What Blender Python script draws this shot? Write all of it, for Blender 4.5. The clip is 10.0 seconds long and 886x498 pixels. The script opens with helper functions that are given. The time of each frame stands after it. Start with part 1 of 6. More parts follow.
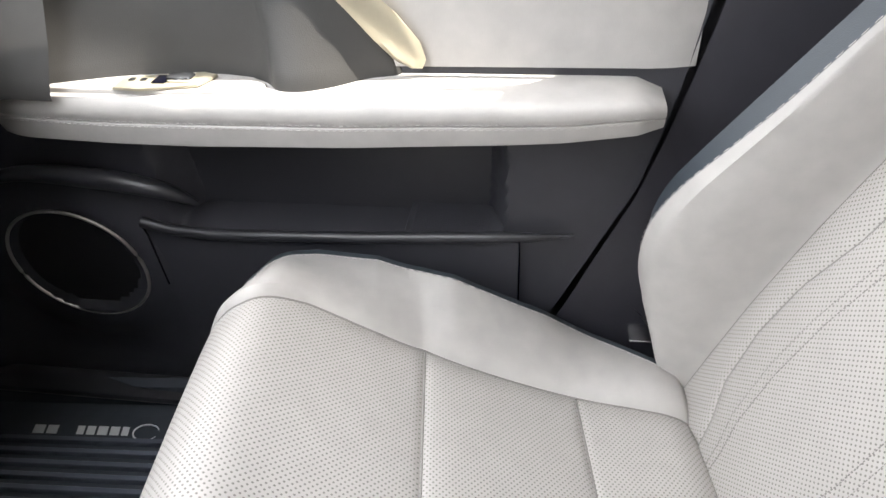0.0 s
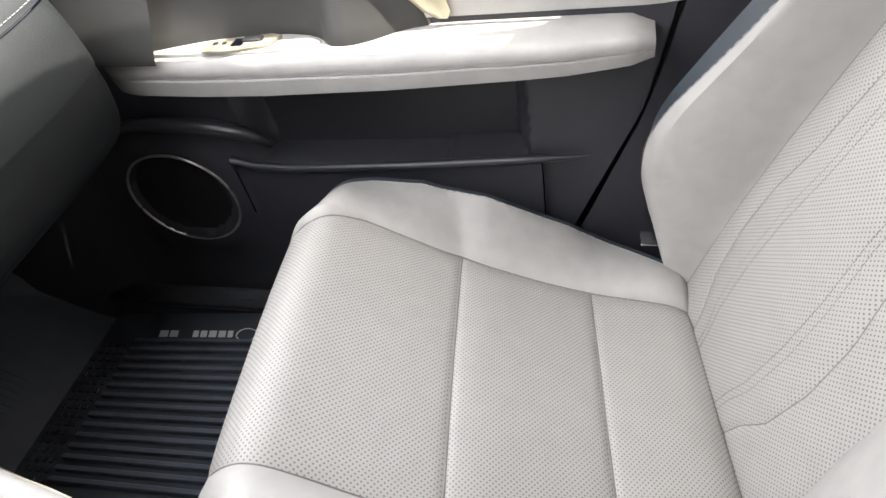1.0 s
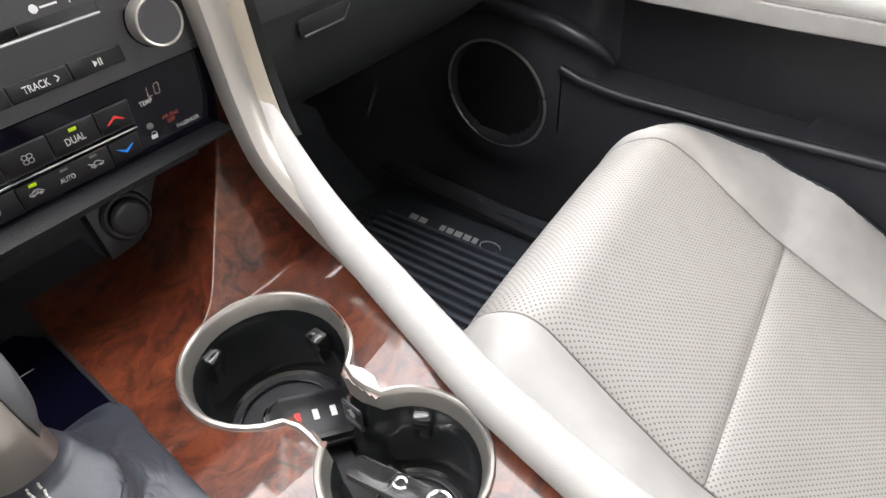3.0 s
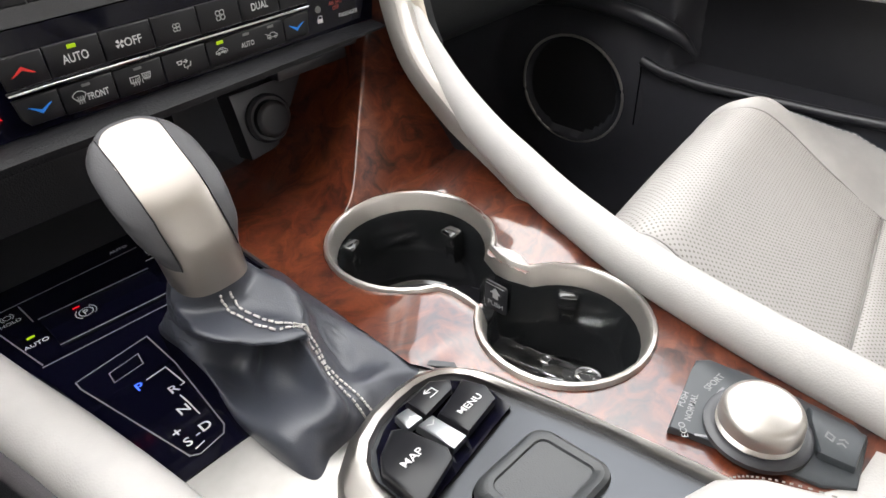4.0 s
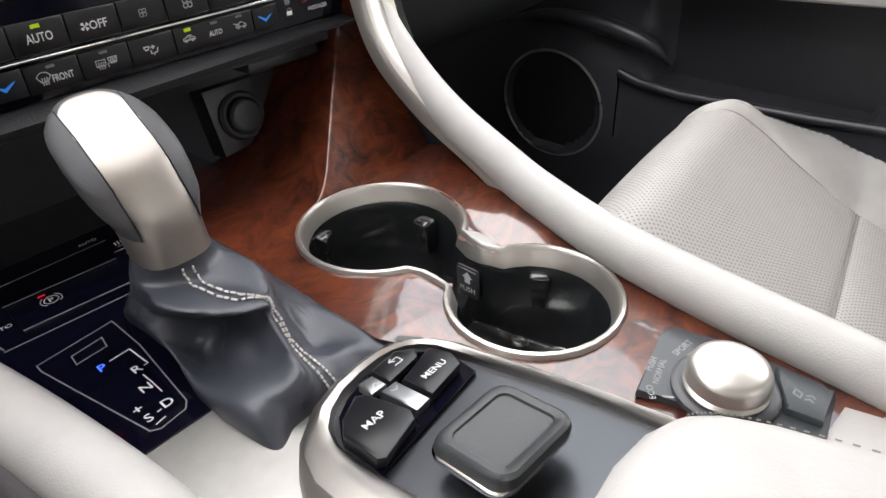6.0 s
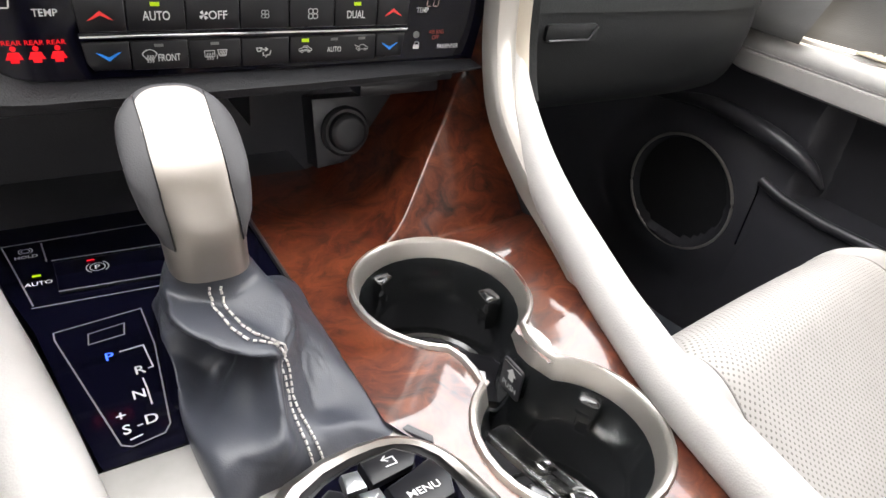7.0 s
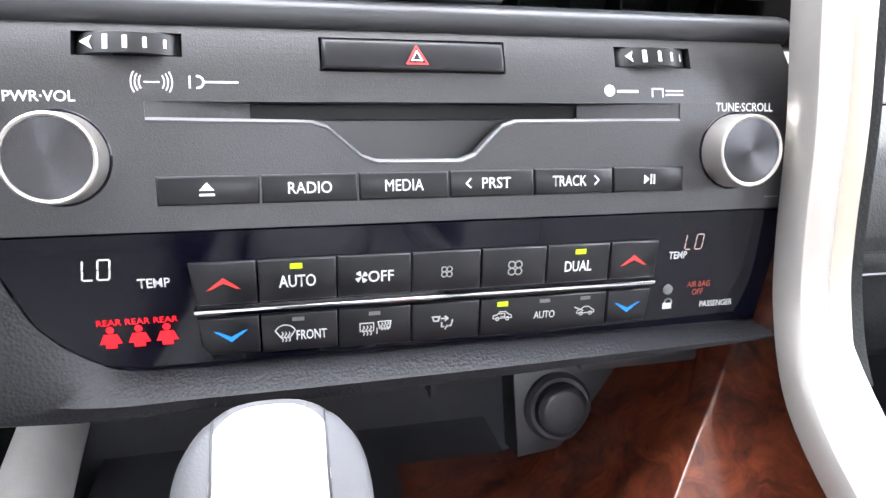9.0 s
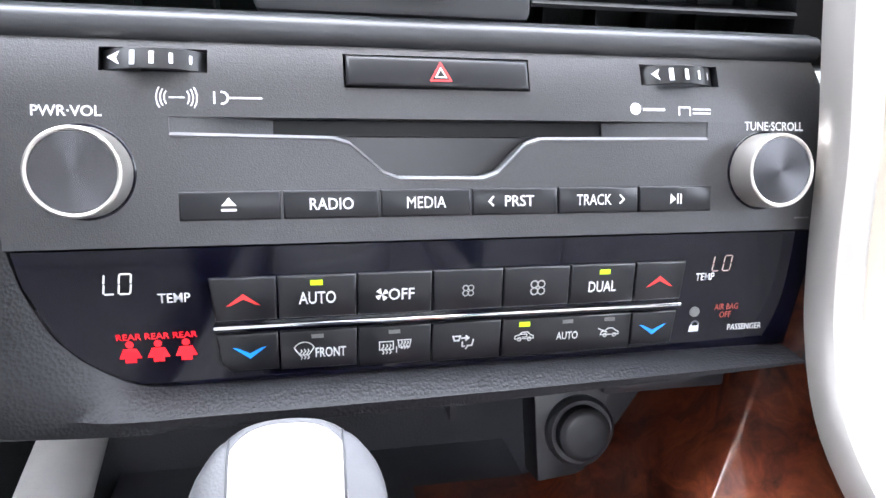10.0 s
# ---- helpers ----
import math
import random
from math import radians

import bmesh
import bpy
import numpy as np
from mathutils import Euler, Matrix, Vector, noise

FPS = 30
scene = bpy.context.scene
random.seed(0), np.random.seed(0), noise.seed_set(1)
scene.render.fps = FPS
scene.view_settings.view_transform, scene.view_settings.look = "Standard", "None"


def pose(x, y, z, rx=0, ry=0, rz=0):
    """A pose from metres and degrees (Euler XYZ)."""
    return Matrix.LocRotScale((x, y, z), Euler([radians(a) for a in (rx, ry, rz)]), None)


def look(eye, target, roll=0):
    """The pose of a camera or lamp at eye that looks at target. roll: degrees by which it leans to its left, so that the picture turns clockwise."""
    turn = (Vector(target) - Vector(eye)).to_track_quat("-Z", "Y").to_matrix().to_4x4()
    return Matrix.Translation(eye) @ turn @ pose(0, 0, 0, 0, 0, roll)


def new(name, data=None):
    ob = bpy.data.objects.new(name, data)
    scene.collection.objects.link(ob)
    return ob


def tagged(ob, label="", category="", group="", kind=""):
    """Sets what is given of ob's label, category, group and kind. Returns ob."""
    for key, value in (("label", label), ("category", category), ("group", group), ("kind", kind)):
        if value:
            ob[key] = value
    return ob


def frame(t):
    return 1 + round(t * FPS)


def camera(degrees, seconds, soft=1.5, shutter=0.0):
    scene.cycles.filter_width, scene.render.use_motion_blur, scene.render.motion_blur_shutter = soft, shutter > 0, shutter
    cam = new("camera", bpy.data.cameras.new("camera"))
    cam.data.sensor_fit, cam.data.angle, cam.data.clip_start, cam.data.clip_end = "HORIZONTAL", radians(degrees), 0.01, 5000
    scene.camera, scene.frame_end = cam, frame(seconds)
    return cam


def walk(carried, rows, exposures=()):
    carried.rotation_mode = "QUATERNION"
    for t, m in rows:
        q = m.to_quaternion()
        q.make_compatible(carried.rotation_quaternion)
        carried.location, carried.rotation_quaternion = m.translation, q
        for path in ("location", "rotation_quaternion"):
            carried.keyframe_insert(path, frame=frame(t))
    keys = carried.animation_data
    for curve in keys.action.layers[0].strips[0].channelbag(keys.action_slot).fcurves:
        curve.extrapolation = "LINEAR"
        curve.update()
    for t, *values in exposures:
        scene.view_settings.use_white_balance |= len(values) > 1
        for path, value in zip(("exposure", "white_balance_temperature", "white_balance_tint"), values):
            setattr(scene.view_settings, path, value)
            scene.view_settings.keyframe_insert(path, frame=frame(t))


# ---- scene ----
cam = camera(68.7, 10.0)
EXPOSURES = [(0, 2.25, 6700, 8), (1.5, 2.06, 6800, 8), (2, 2.06, 6850, 7), (3, 2.3, 6900, 8), (4.5, 2.15, 7000, 8), (5.2, 1.95, 6900, 9), (6.5, 2.15, 6900, 9), (7, 2.57, 7000, 9), (7.5, 3.02, 7020, 9), (8, 3.36, 7050, 9), (8.5, 3.58, 6700, 9), (9, 3.71, 6300, 10), (10, 3.77, 6100, 10)]
PATH = [
    (0, (0.1465, 0.0271, 0.8227), (1.6573, 0.2958, -0.4599), -3.78),
    (0.5, (0.1364, -0.0195, 0.8450), (1.5044, 0.3333, -0.5706), -8.73),
    (1, (0.0426, -0.0487, 0.8966), (1.3740, 0.4466, -0.5113), -12.75),
    (1.5, (0.0308, -0.0511, 0.9086), (1.3350, 0.5433, -0.4863), -17.34),
    (2, (0.0340, -0.0512, 0.9007), (1.3141, 0.5819, -0.4995), -17.89),
    (2.5, (0.0078, 0.0474, 0.8886), (1.2378, 0.7648, -0.5159), -12.07),
    (2.8, (-0.0227, 0.0673, 0.8216), (1.1261, 0.9797, -0.5377), -5.93),
    (3, (-0.0470, 0.0601, 0.7878), (1.0643, 1.0661, -0.5364), -3.53),
    (3.2, (-0.0771, 0.0650, 0.7602), (1.0360, 1.0926, -0.5456), -3.23),
    (4.5, (-0.171, 0.072, 0.702), (0.994, 1.246, -0.423), -2.6),
    (5, (-0.174, 0.042, 0.682), (1.051, 1.169, -0.428), -4.9),
    (6.5, (-0.138, 0.059, 0.695), (1.006, 1.259, -0.422), 0.4),
    (7, (-0.114, 0.072, 0.697), (0.883, 1.441, -0.367), 8.3),
    (7.5, (-0.099, 0.109, 0.688), (0.697, 1.683, -0.255), 8.6),
    (8, (-0.072, 0.15, 0.678), (0.595, 1.837, -0.164), 6.8),
    (8.5, (-0.06, 0.187, 0.679), (0.524, 1.961, -0.037), 3.7),
    (9, (-0.056, 0.198, 0.683), (0.413, 2.059, 0.119), 1.2),
    (9.5, (-0.056, 0.199, 0.684), (0.379, 2.084, 0.176), 1.0),
    (10, (-0.056, 0.201, 0.682), (0.356, 2.09, 0.172), 1.4),
]
walk(cam, [(t, look(eye, target, roll)) for t, eye, target, roll in PATH], exposures=EXPOSURES)

# ---- world, sun ----
world = bpy.data.worlds.new("sky")
scene.world = world
world.use_nodes = True
wn = world.node_tree.nodes
sky = wn.new("ShaderNodeTexSky")
sky.sky_type, sky.sun_disc = "NISHITA", False
sky.dust_density, sky.air_density = 4.0, 1.0
sky.sun_elevation, sky.sun_rotation = radians(60), radians(170)
# thin bright cloud over the whole sky
cloud_at = wn.new("ShaderNodeTexCoord")
cloud = wn.new("ShaderNodeTexNoise")
cloud.inputs["Scale"].default_value, cloud.inputs["Detail"].default_value, cloud.inputs["Distortion"].default_value = 2.2, 6.0, 0.6
world.node_tree.links.new(cloud_at.outputs["Generated"], cloud.inputs["Vector"])
cover = wn.new("ShaderNodeMapRange")
cover.inputs["From Min"].default_value, cover.inputs["From Max"].default_value = 0.36, 0.56
cover.inputs["To Min"].default_value, cover.inputs["To Max"].default_value = 0.25, 0.95
world.node_tree.links.new(cloud.outputs["Fac"], cover.inputs["Value"])
haze = wn.new("ShaderNodeMix")
haze.data_type = "RGBA"
haze.inputs["B"].default_value = (13.0, 13.3, 14.0, 1)
world.node_tree.links.new(cover.outputs["Result"], haze.inputs["Factor"])
world.node_tree.links.new(sky.outputs[0], haze.inputs["A"])
world.node_tree.links.new(haze.outputs["Result"], wn["Background"].inputs[0])
wn["Background"].inputs[1].default_value = 0.15
sun = new("sun", bpy.data.lights.new("sun", "SUN"))
sun.data.energy, sun.data.angle, sun.data.color = 4.0, radians(0.5), (1.0, 0.95, 0.88)
SUN_FROM = Vector((math.sin(radians(10)) * 0.5, -math.cos(radians(10)) * 0.5, 0.866))
sun.matrix_world = look(SUN_FROM * 5, (0, 0, 0))


# ---- materials ----
def mat(name, color, rough=0.5, metal=0.0, spec=0.5, coat=0.0, vary=0.06, scale=40.0, bump=0.0, bump_scale=600.0, emit=None, emit_strength=0.0):
    m = bpy.data.materials.new(name)
    m.use_nodes = True
    nt = m.node_tree
    b = nt.nodes["Principled BSDF"]
    b.inputs["Roughness"].default_value, b.inputs["Metallic"].default_value = rough, metal
    b.inputs["Specular IOR Level"].default_value = spec
    b.inputs["Coat Weight"].default_value = coat
    b.inputs["Coat Roughness"].default_value = 0.03
    tc = nt.nodes.new("ShaderNodeTexCoord")
    nz = nt.nodes.new("ShaderNodeTexNoise")
    nz.inputs["Scale"].default_value, nz.inputs["Detail"].default_value = scale, 6.0
    nt.links.new(tc.outputs["Object"], nz.inputs["Vector"])
    mr = nt.nodes.new("ShaderNodeMapRange")
    mr.inputs["From Min"].default_value, mr.inputs["From Max"].default_value = 0.3, 0.7
    mr.inputs["To Min"].default_value, mr.inputs["To Max"].default_value = 1 - vary, 1 + vary
    nt.links.new(nz.outputs["Fac"], mr.inputs["Value"])
    mx = nt.nodes.new("ShaderNodeMix")
    mx.data_type, mx.blend_type = "RGBA", "MULTIPLY"
    mx.inputs["Factor"].default_value = 1.0
    mx.inputs["A"].default_value = (*color, 1)
    nt.links.new(mr.outputs["Result"], mx.inputs["B"])
    nt.links.new(mx.outputs["Result"], b.inputs["Base Color"])
    if bump:
        vo = nt.nodes.new("ShaderNodeTexVoronoi")
        vo.inputs["Scale"].default_value = bump_scale
        nt.links.new(tc.outputs["Object"], vo.inputs["Vector"])
        bp = nt.nodes.new("ShaderNodeBump")
        bp.inputs["Strength"].default_value, bp.inputs["Distance"].default_value = bump, 0.0004
        nt.links.new(vo.outputs["Distance"], bp.inputs["Height"])
        nt.links.new(bp.outputs["Normal"], b.inputs["Normal"])
    if emit:
        b.inputs["Emission Color"].default_value = (*emit, 1)
        b.inputs["Emission Strength"].default_value = emit_strength
    return m


CREAM = mat("cream_leather", (0.385, 0.369, 0.354), 0.5, bump=0.2, bump_scale=900)
PIPING = mat("slate_leather", (0.034, 0.042, 0.052), 0.5, bump=0.3, bump_scale=900)
THREAD = mat("pale_thread", (0.5, 0.48, 0.46), 0.7)
DASH = mat("dash_grain", (0.018, 0.020, 0.0205), 0.55, spec=0.36, bump=0.5, bump_scale=700)
DASH_LOW = mat("lower_dash_grain", (0.010, 0.011, 0.012), 0.5, spec=0.3, bump=0.5, bump_scale=700)
BLACK = mat("black_plastic", (0.027, 0.027, 0.032), 0.5, bump=0.4, bump_scale=800)
DOORBLACK = mat("door_plastic", (0.034, 0.034, 0.041), 0.5, bump=0.4, bump_scale=800)
BLACK_SATIN = mat("black_satin_plastic", (0.027, 0.027, 0.031), 0.35)
PILLAR = mat("pillar_plastic", (0.032, 0.031, 0.038), 0.5)
GRILLE = mat("speaker_mesh", (0.010, 0.010, 0.012), 0.6, bump=0.7, bump_scale=700)
INSERT = mat("grey_insert", (0.032, 0.031, 0.030), 0.6, bump=0.3, bump_scale=900)
GLOSS = mat("piano_black", (0.002, 0.002, 0.006), 0.07, spec=0.22, vary=0.02)
CUPBLACK = mat("cup_black", (0.013, 0.014, 0.015), 0.17, spec=1.0, vary=0.05)
PANEL = mat("radio_grey", (0.072, 0.072, 0.075), 0.38, metal=0.85, vary=0.10, scale=2200, bump=0.15, bump_scale=1800)
BUTTON = mat("button_black", (0.009, 0.009, 0.011), 0.3, spec=0.32)
SILVER = mat("satin_silver", (0.44, 0.412, 0.385), 0.33, metal=1.0, vary=0.03)
SILVER_TRIM = mat("silver_trim", (0.54, 0.51, 0.475), 0.34, metal=0.85, vary=0.02)
CHROME = mat("chrome", (0.8, 0.8, 0.8), 0.08, metal=1.0)
RUBBER = mat("mat_rubber", (0.042, 0.048, 0.058), 0.5, spec=0.25, bump=0.3, bump_scale=500)
# mat rubber again, lighter and bluer: the sheen on the rib tops is painted in
RIBBED = mat("sheen_rubber_ribs", (0.076, 0.0882, 0.1128), 0.45, bump=0.3, bump_scale=500)
CARPET = mat("carpet", (0.012, 0.012, 0.013), 0.95, bump=0.8, bump_scale=900)
BEIGE = mat("beige_carpet", (0.33, 0.3, 0.255), 0.95, bump=0.8, bump_scale=900)
BOOT = mat("boot_leather", (0.036, 0.039, 0.050), 0.36, bump=0.14, bump_scale=1300)
KNOB_METAL = mat("knob_metal", (0.34, 0.31, 0.285), 0.43, metal=1.0, vary=0.03)
GEARWHITE = mat("gear_print", (0.5, 0.5, 0.5), 0.5, vary=0.02)
WRAP = mat("grey_leather_wrap", (0.064, 0.063, 0.067), 0.5, spec=0.28, bump=0.12, bump_scale=1300)
WHITE = mat("white_print", (0.6, 0.6, 0.6), 0.5, vary=0.02)
GREYPRINT = mat("grey_print", (0.12, 0.12, 0.12), 0.5, vary=0.02)
DIALPRINT = mat("dial_print", (0.24, 0.24, 0.245), 0.5, vary=0.02)
MATPRINT = mat("mat_print", (0.6, 0.61, 0.62), 0.6)
GOLD = mat("champagne_trim", (0.50, 0.45, 0.34), 0.35, metal=0.6)
HEADLINER = mat("headliner", (0.27, 0.262, 0.253), 0.9)
GROUNDGREY = mat("ground_grey", (0.13, 0.127, 0.12), 0.9, scale=3)
SEAM = mat("seam_shadow_thread", (0.20, 0.19, 0.18), 0.8)
PADGREY = mat("pad_rubber", (0.030, 0.032, 0.034), 0.42, bump=0.2, bump_scale=1500)
RED = mat("red_light", (0.3, 0.003, 0.006), 0.4, emit=(1.0, 0.0, 0.01), emit_strength=0.13)
DIMRED = mat("dim_red_light", (0.2, 0.03, 0.02), 0.4, emit=(1.0, 0.12, 0.06), emit_strength=0.012)
REDPRINT = mat("red_print", (0.65, 0.03, 0.03), 0.5)
BLUEPRINT = mat("blue_print", (0.01, 0.22, 0.75), 0.5)
GREEN = mat("green_led", (0.2, 0.3, 0.0), 0.4, emit=(0.5, 0.8, 0.0), emit_strength=0.09)
BLUELED = mat("blue_led", (0.05, 0.1, 0.9), 0.4, emit=(0.03, 0.15, 1.0), emit_strength=0.25)
DIGIT = mat("lit_digits", (0.3, 0.3, 0.3), 0.4, emit=(0.9, 0.9, 0.85), emit_strength=0.07)
DIMDIGIT = mat("dim_digits", (0.3, 0.22, 0.2), 0.4, emit=(0.9, 0.6, 0.5), emit_strength=0.015)


def perforated(name, axis):
    """Cream leather with a regular field of small punched holes."""
    m = mat(name, (0.365, 0.347, 0.330), 0.52, vary=0.03)
    nt = m.node_tree
    b = nt.nodes["Principled BSDF"]
    tc = nt.nodes.new("ShaderNodeTexCoord")
    sep = nt.nodes.new("ShaderNodeSeparateXYZ")
    nt.links.new(tc.outputs["Object"], sep.inputs[0])
    cmb = nt.nodes.new("ShaderNodeCombineXYZ")
    nt.links.new(sep.outputs["X"], cmb.inputs["X"])
    nt.links.new(sep.outputs[axis], cmb.inputs["Y"])
    rot = nt.nodes.new("ShaderNodeVectorRotate")
    rot.rotation_type = "Z_AXIS"
    rot.inputs["Angle"].default_value = radians(45)
    nt.links.new(cmb.outputs[0], rot.inputs["Vector"])
    vo = nt.nodes.new("ShaderNodeTexVoronoi")
    vo.voronoi_dimensions = "2D"
    vo.inputs["Scale"].default_value, vo.inputs["Randomness"].default_value = 265.0, 0.0
    nt.links.new(rot.outputs[0], vo.inputs["Vector"])
    mr = nt.nodes.new("ShaderNodeMapRange")
    mr.inputs["From Min"].default_value, mr.inputs["From Max"].default_value = 0.16, 0.27
    nt.links.new(vo.outputs["Distance"], mr.inputs["Value"])
    mix = nt.nodes.new("ShaderNodeMix")
    mix.data_type = "RGBA"
    mix.inputs["A"].default_value = (0.155, 0.145, 0.135, 1)
    nt.links.new(mr.outputs["Result"], mix.inputs["Factor"])
    old = b.inputs["Base Color"].links[0].from_socket
    nt.links.new(old, mix.inputs["B"])
    nt.links.new(mix.outputs["Result"], b.inputs["Base Color"])
    bp = nt.nodes.new("ShaderNodeBump")
    bp.inputs["Strength"].default_value, bp.inputs["Distance"].default_value = 0.35, 0.0006
    nt.links.new(mr.outputs["Result"], bp.inputs["Height"])
    nt.links.new(bp.outputs["Normal"], b.inputs["Normal"])
    return m


LIPSILVER = mat("lip_grey", (0.15, 0.15, 0.155), 0.35, metal=0.6)
KNURL = mat("knurled_black", (0.02, 0.02, 0.022), 0.4)
SURROUND = mat("surround_grain", (0.0065, 0.0065, 0.008), 0.45, spec=0.22, bump=0.45, bump_scale=800)
GREYLINE = mat("grey_line", (0.17, 0.17, 0.175), 0.4, vary=0.02)
SLATE_METAL = mat("dark_brushed_metal", (0.055, 0.058, 0.064), 0.32, metal=0.8, vary=0.03)
SLATE = mat("slate_plastic", (0.04, 0.045, 0.05), 0.42)
LEDGE = mat("satin_ledge", (0.030, 0.031, 0.034), 0.36, bump=0.06, bump_scale=2400)
VENT = mat("vent_black", (0.008, 0.008, 0.009), 0.45, spec=0.3)
ROCKER = mat("rocker_silver", (0.33, 0.34, 0.35), 0.33, metal=0.9)
MAUVE = mat("grey_side_leather", (0.10, 0.092, 0.096), 0.5, bump=0.2, bump_scale=900)
PLATE = mat("brushed_plate_metal", (0.27, 0.258, 0.246), 0.38, metal=1.0, vary=0.05, scale=120)
THREAD_DARK = mat("grey_thread", (0.22, 0.21, 0.2), 0.7)
BLADE2 = mat("champagne_strip", (0.45, 0.40, 0.33), 0.4, metal=0.5)


def spun():
    """Radially brushed metal: streaks fan out from the knob's axis."""
    m = mat("spun_metal", (0.10, 0.10, 0.108), 0.22, metal=1.0, vary=0.02)
    b = m.node_tree.nodes["Principled BSDF"]
    b.inputs["Anisotropic"].default_value = 0.75
    tg = m.node_tree.nodes.new("ShaderNodeTangent")
    tg.direction_type, tg.axis = "RADIAL", "Y"
    m.node_tree.links.new(tg.outputs[0], b.inputs["Tangent"])
    return m


SPUN = spun()
PERF_XY, PERF_XZ = perforated("perforated_leather_flat", "Y"), perforated("perforated_leather_upright", "Z")


def burl():
    """Dark red burl veneer under clear lacquer."""
    m = mat("burl_wood", (0.17, 0.04, 0.016), 0.3, coat=1.0, vary=0.25, scale=60)
    nt = m.node_tree
    b = nt.nodes["Principled BSDF"]
    b.inputs["Coat IOR"].default_value = 1.6
    b.inputs["Coat Roughness"].default_value = 0.05
    b.inputs["Specular IOR Level"].default_value = 0.4
    tc = nt.nodes.new("ShaderNodeTexCoord")
    warp = nt.nodes.new("ShaderNodeTexNoise")
    warp.inputs["Scale"].default_value, warp.inputs["Detail"].default_value = 22.0, 4.0
    nt.links.new(tc.outputs["Object"], warp.inputs["Vector"])
    mad = nt.nodes.new("ShaderNodeVectorMath")
    mad.operation = "MULTIPLY_ADD"
    mad.inputs[1].default_value = (0.05, 0.05, 0.05)
    nt.links.new(warp.outputs["Color"], mad.inputs[0])
    nt.links.new(tc.outputs["Object"], mad.inputs[2])
    n1 = nt.nodes.new("ShaderNodeTexNoise")
    n1.inputs["Scale"].default_value, n1.inputs["Detail"].default_value, n1.inputs["Distortion"].default_value = 34.0, 9.0, 2.0
    n1.inputs["Roughness"].default_value = 0.62
    nt.links.new(mad.outputs[0], n1.inputs["Vector"])
    cr = nt.nodes.new("ShaderNodeValToRGB")
    e = cr.color_ramp.elements
    e[0].position, e[0].color = 0.30, (0.012, 0.004, 0.003, 1)
    e[1].position, e[1].color = 0.74, (0.19, 0.050, 0.021, 1)
    mid = e.new(0.41)
    mid.color = (0.055, 0.013, 0.007, 1)
    mid = e.new(0.55)
    mid.color = (0.112, 0.027, 0.012, 1)
    nt.links.new(n1.outputs["Fac"], cr.inputs["Fac"])
    nt.links.new(cr.outputs["Color"], b.inputs["Base Color"])
    # the lacquer is slightly wavy
    wave = nt.nodes.new("ShaderNodeTexNoise")
    wave.inputs["Scale"].default_value, wave.inputs["Detail"].default_value = 62.0, 3.0
    nt.links.new(tc.outputs["Object"], wave.inputs["Vector"])
    bp = nt.nodes.new("ShaderNodeBump")
    bp.inputs["Strength"].default_value, bp.inputs["Distance"].default_value = 0.12, 0.0012
    nt.links.new(wave.outputs["Fac"], bp.inputs["Height"])
    nt.links.new(bp.outputs["Normal"], b.inputs["Coat Normal"])
    return m


WOOD = burl()


def clear(name, tint, rough=0.02):
    m = bpy.data.materials.new(name)
    m.use_nodes = True
    b = m.node_tree.nodes["Principled BSDF"]
    b.inputs["Base Color"].default_value = (*tint, 1)
    b.inputs["Roughness"].default_value = rough
    b.inputs["Transmission Weight"].default_value = 1.0
    b.inputs["IOR"].default_value = 1.45
    return m


def tinted(name, tint):
    """Tinted window glass: lets part of the light through, with a clear reflection."""
    m = bpy.data.materials.new(name)
    m.use_nodes = True
    nt = m.node_tree
    tr = nt.nodes.new("ShaderNodeBsdfTransparent")
    tr.inputs["Color"].default_value = (*tint, 1)
    gl = nt.nodes.new("ShaderNodeBsdfGlossy")
    gl.inputs["Roughness"].default_value = 0.02
    mx = nt.nodes.new("ShaderNodeMixShader")
    mx.inputs[0].default_value = 0.07
    nt.links.new(tr.outputs[0], mx.inputs[1])
    nt.links.new(gl.outputs[0], mx.inputs[2])
    nt.links.new(mx.outputs[0], nt.nodes["Material Output"].inputs["Surface"])
    return m


TAILGLASS = tinted("tinted_glass", (0.85, 0.85, 0.85))
SIDEGLASS = tinted("privacy_glass", (0.3, 0.3, 0.3))
ACRYLIC = clear("clear_acrylic", (0.9, 0.9, 0.88))


# ---- building helpers ----
def thing(name, x=0.0, y=0.0, z=0.0, rz=0.0):
    ob = new(name)
    ob.matrix_world = pose(x, y, z, 0, 0, rz)
    return ob


def part(name, bm, material, parent=None, label="", smooth=True, place=True):
    """Links a bmesh, given in world coordinates, as one mesh under its thing."""
    me = bpy.data.meshes.new(name)
    bmesh.ops.recalc_face_normals(bm, faces=bm.faces)
    if parent is not None and place:
        m = parent.matrix_basis.copy()
        p = parent.parent
        while p is not None:
            m = p.matrix_basis @ m
            p = p.parent
        bm.transform(m.inverted())
    bm.to_mesh(me)
    bm.free()
    if smooth:
        for f in me.polygons:
            f.use_smooth = True
        me.set_sharp_from_angle(angle=radians(40))
    for mm in material if isinstance(material, (list, tuple)) else [material]:
        me.materials.append(mm)
    ob = new(name, me)
    if parent is not None:
        ob.parent = parent
    if label:
        ob["label"] = label
    return ob


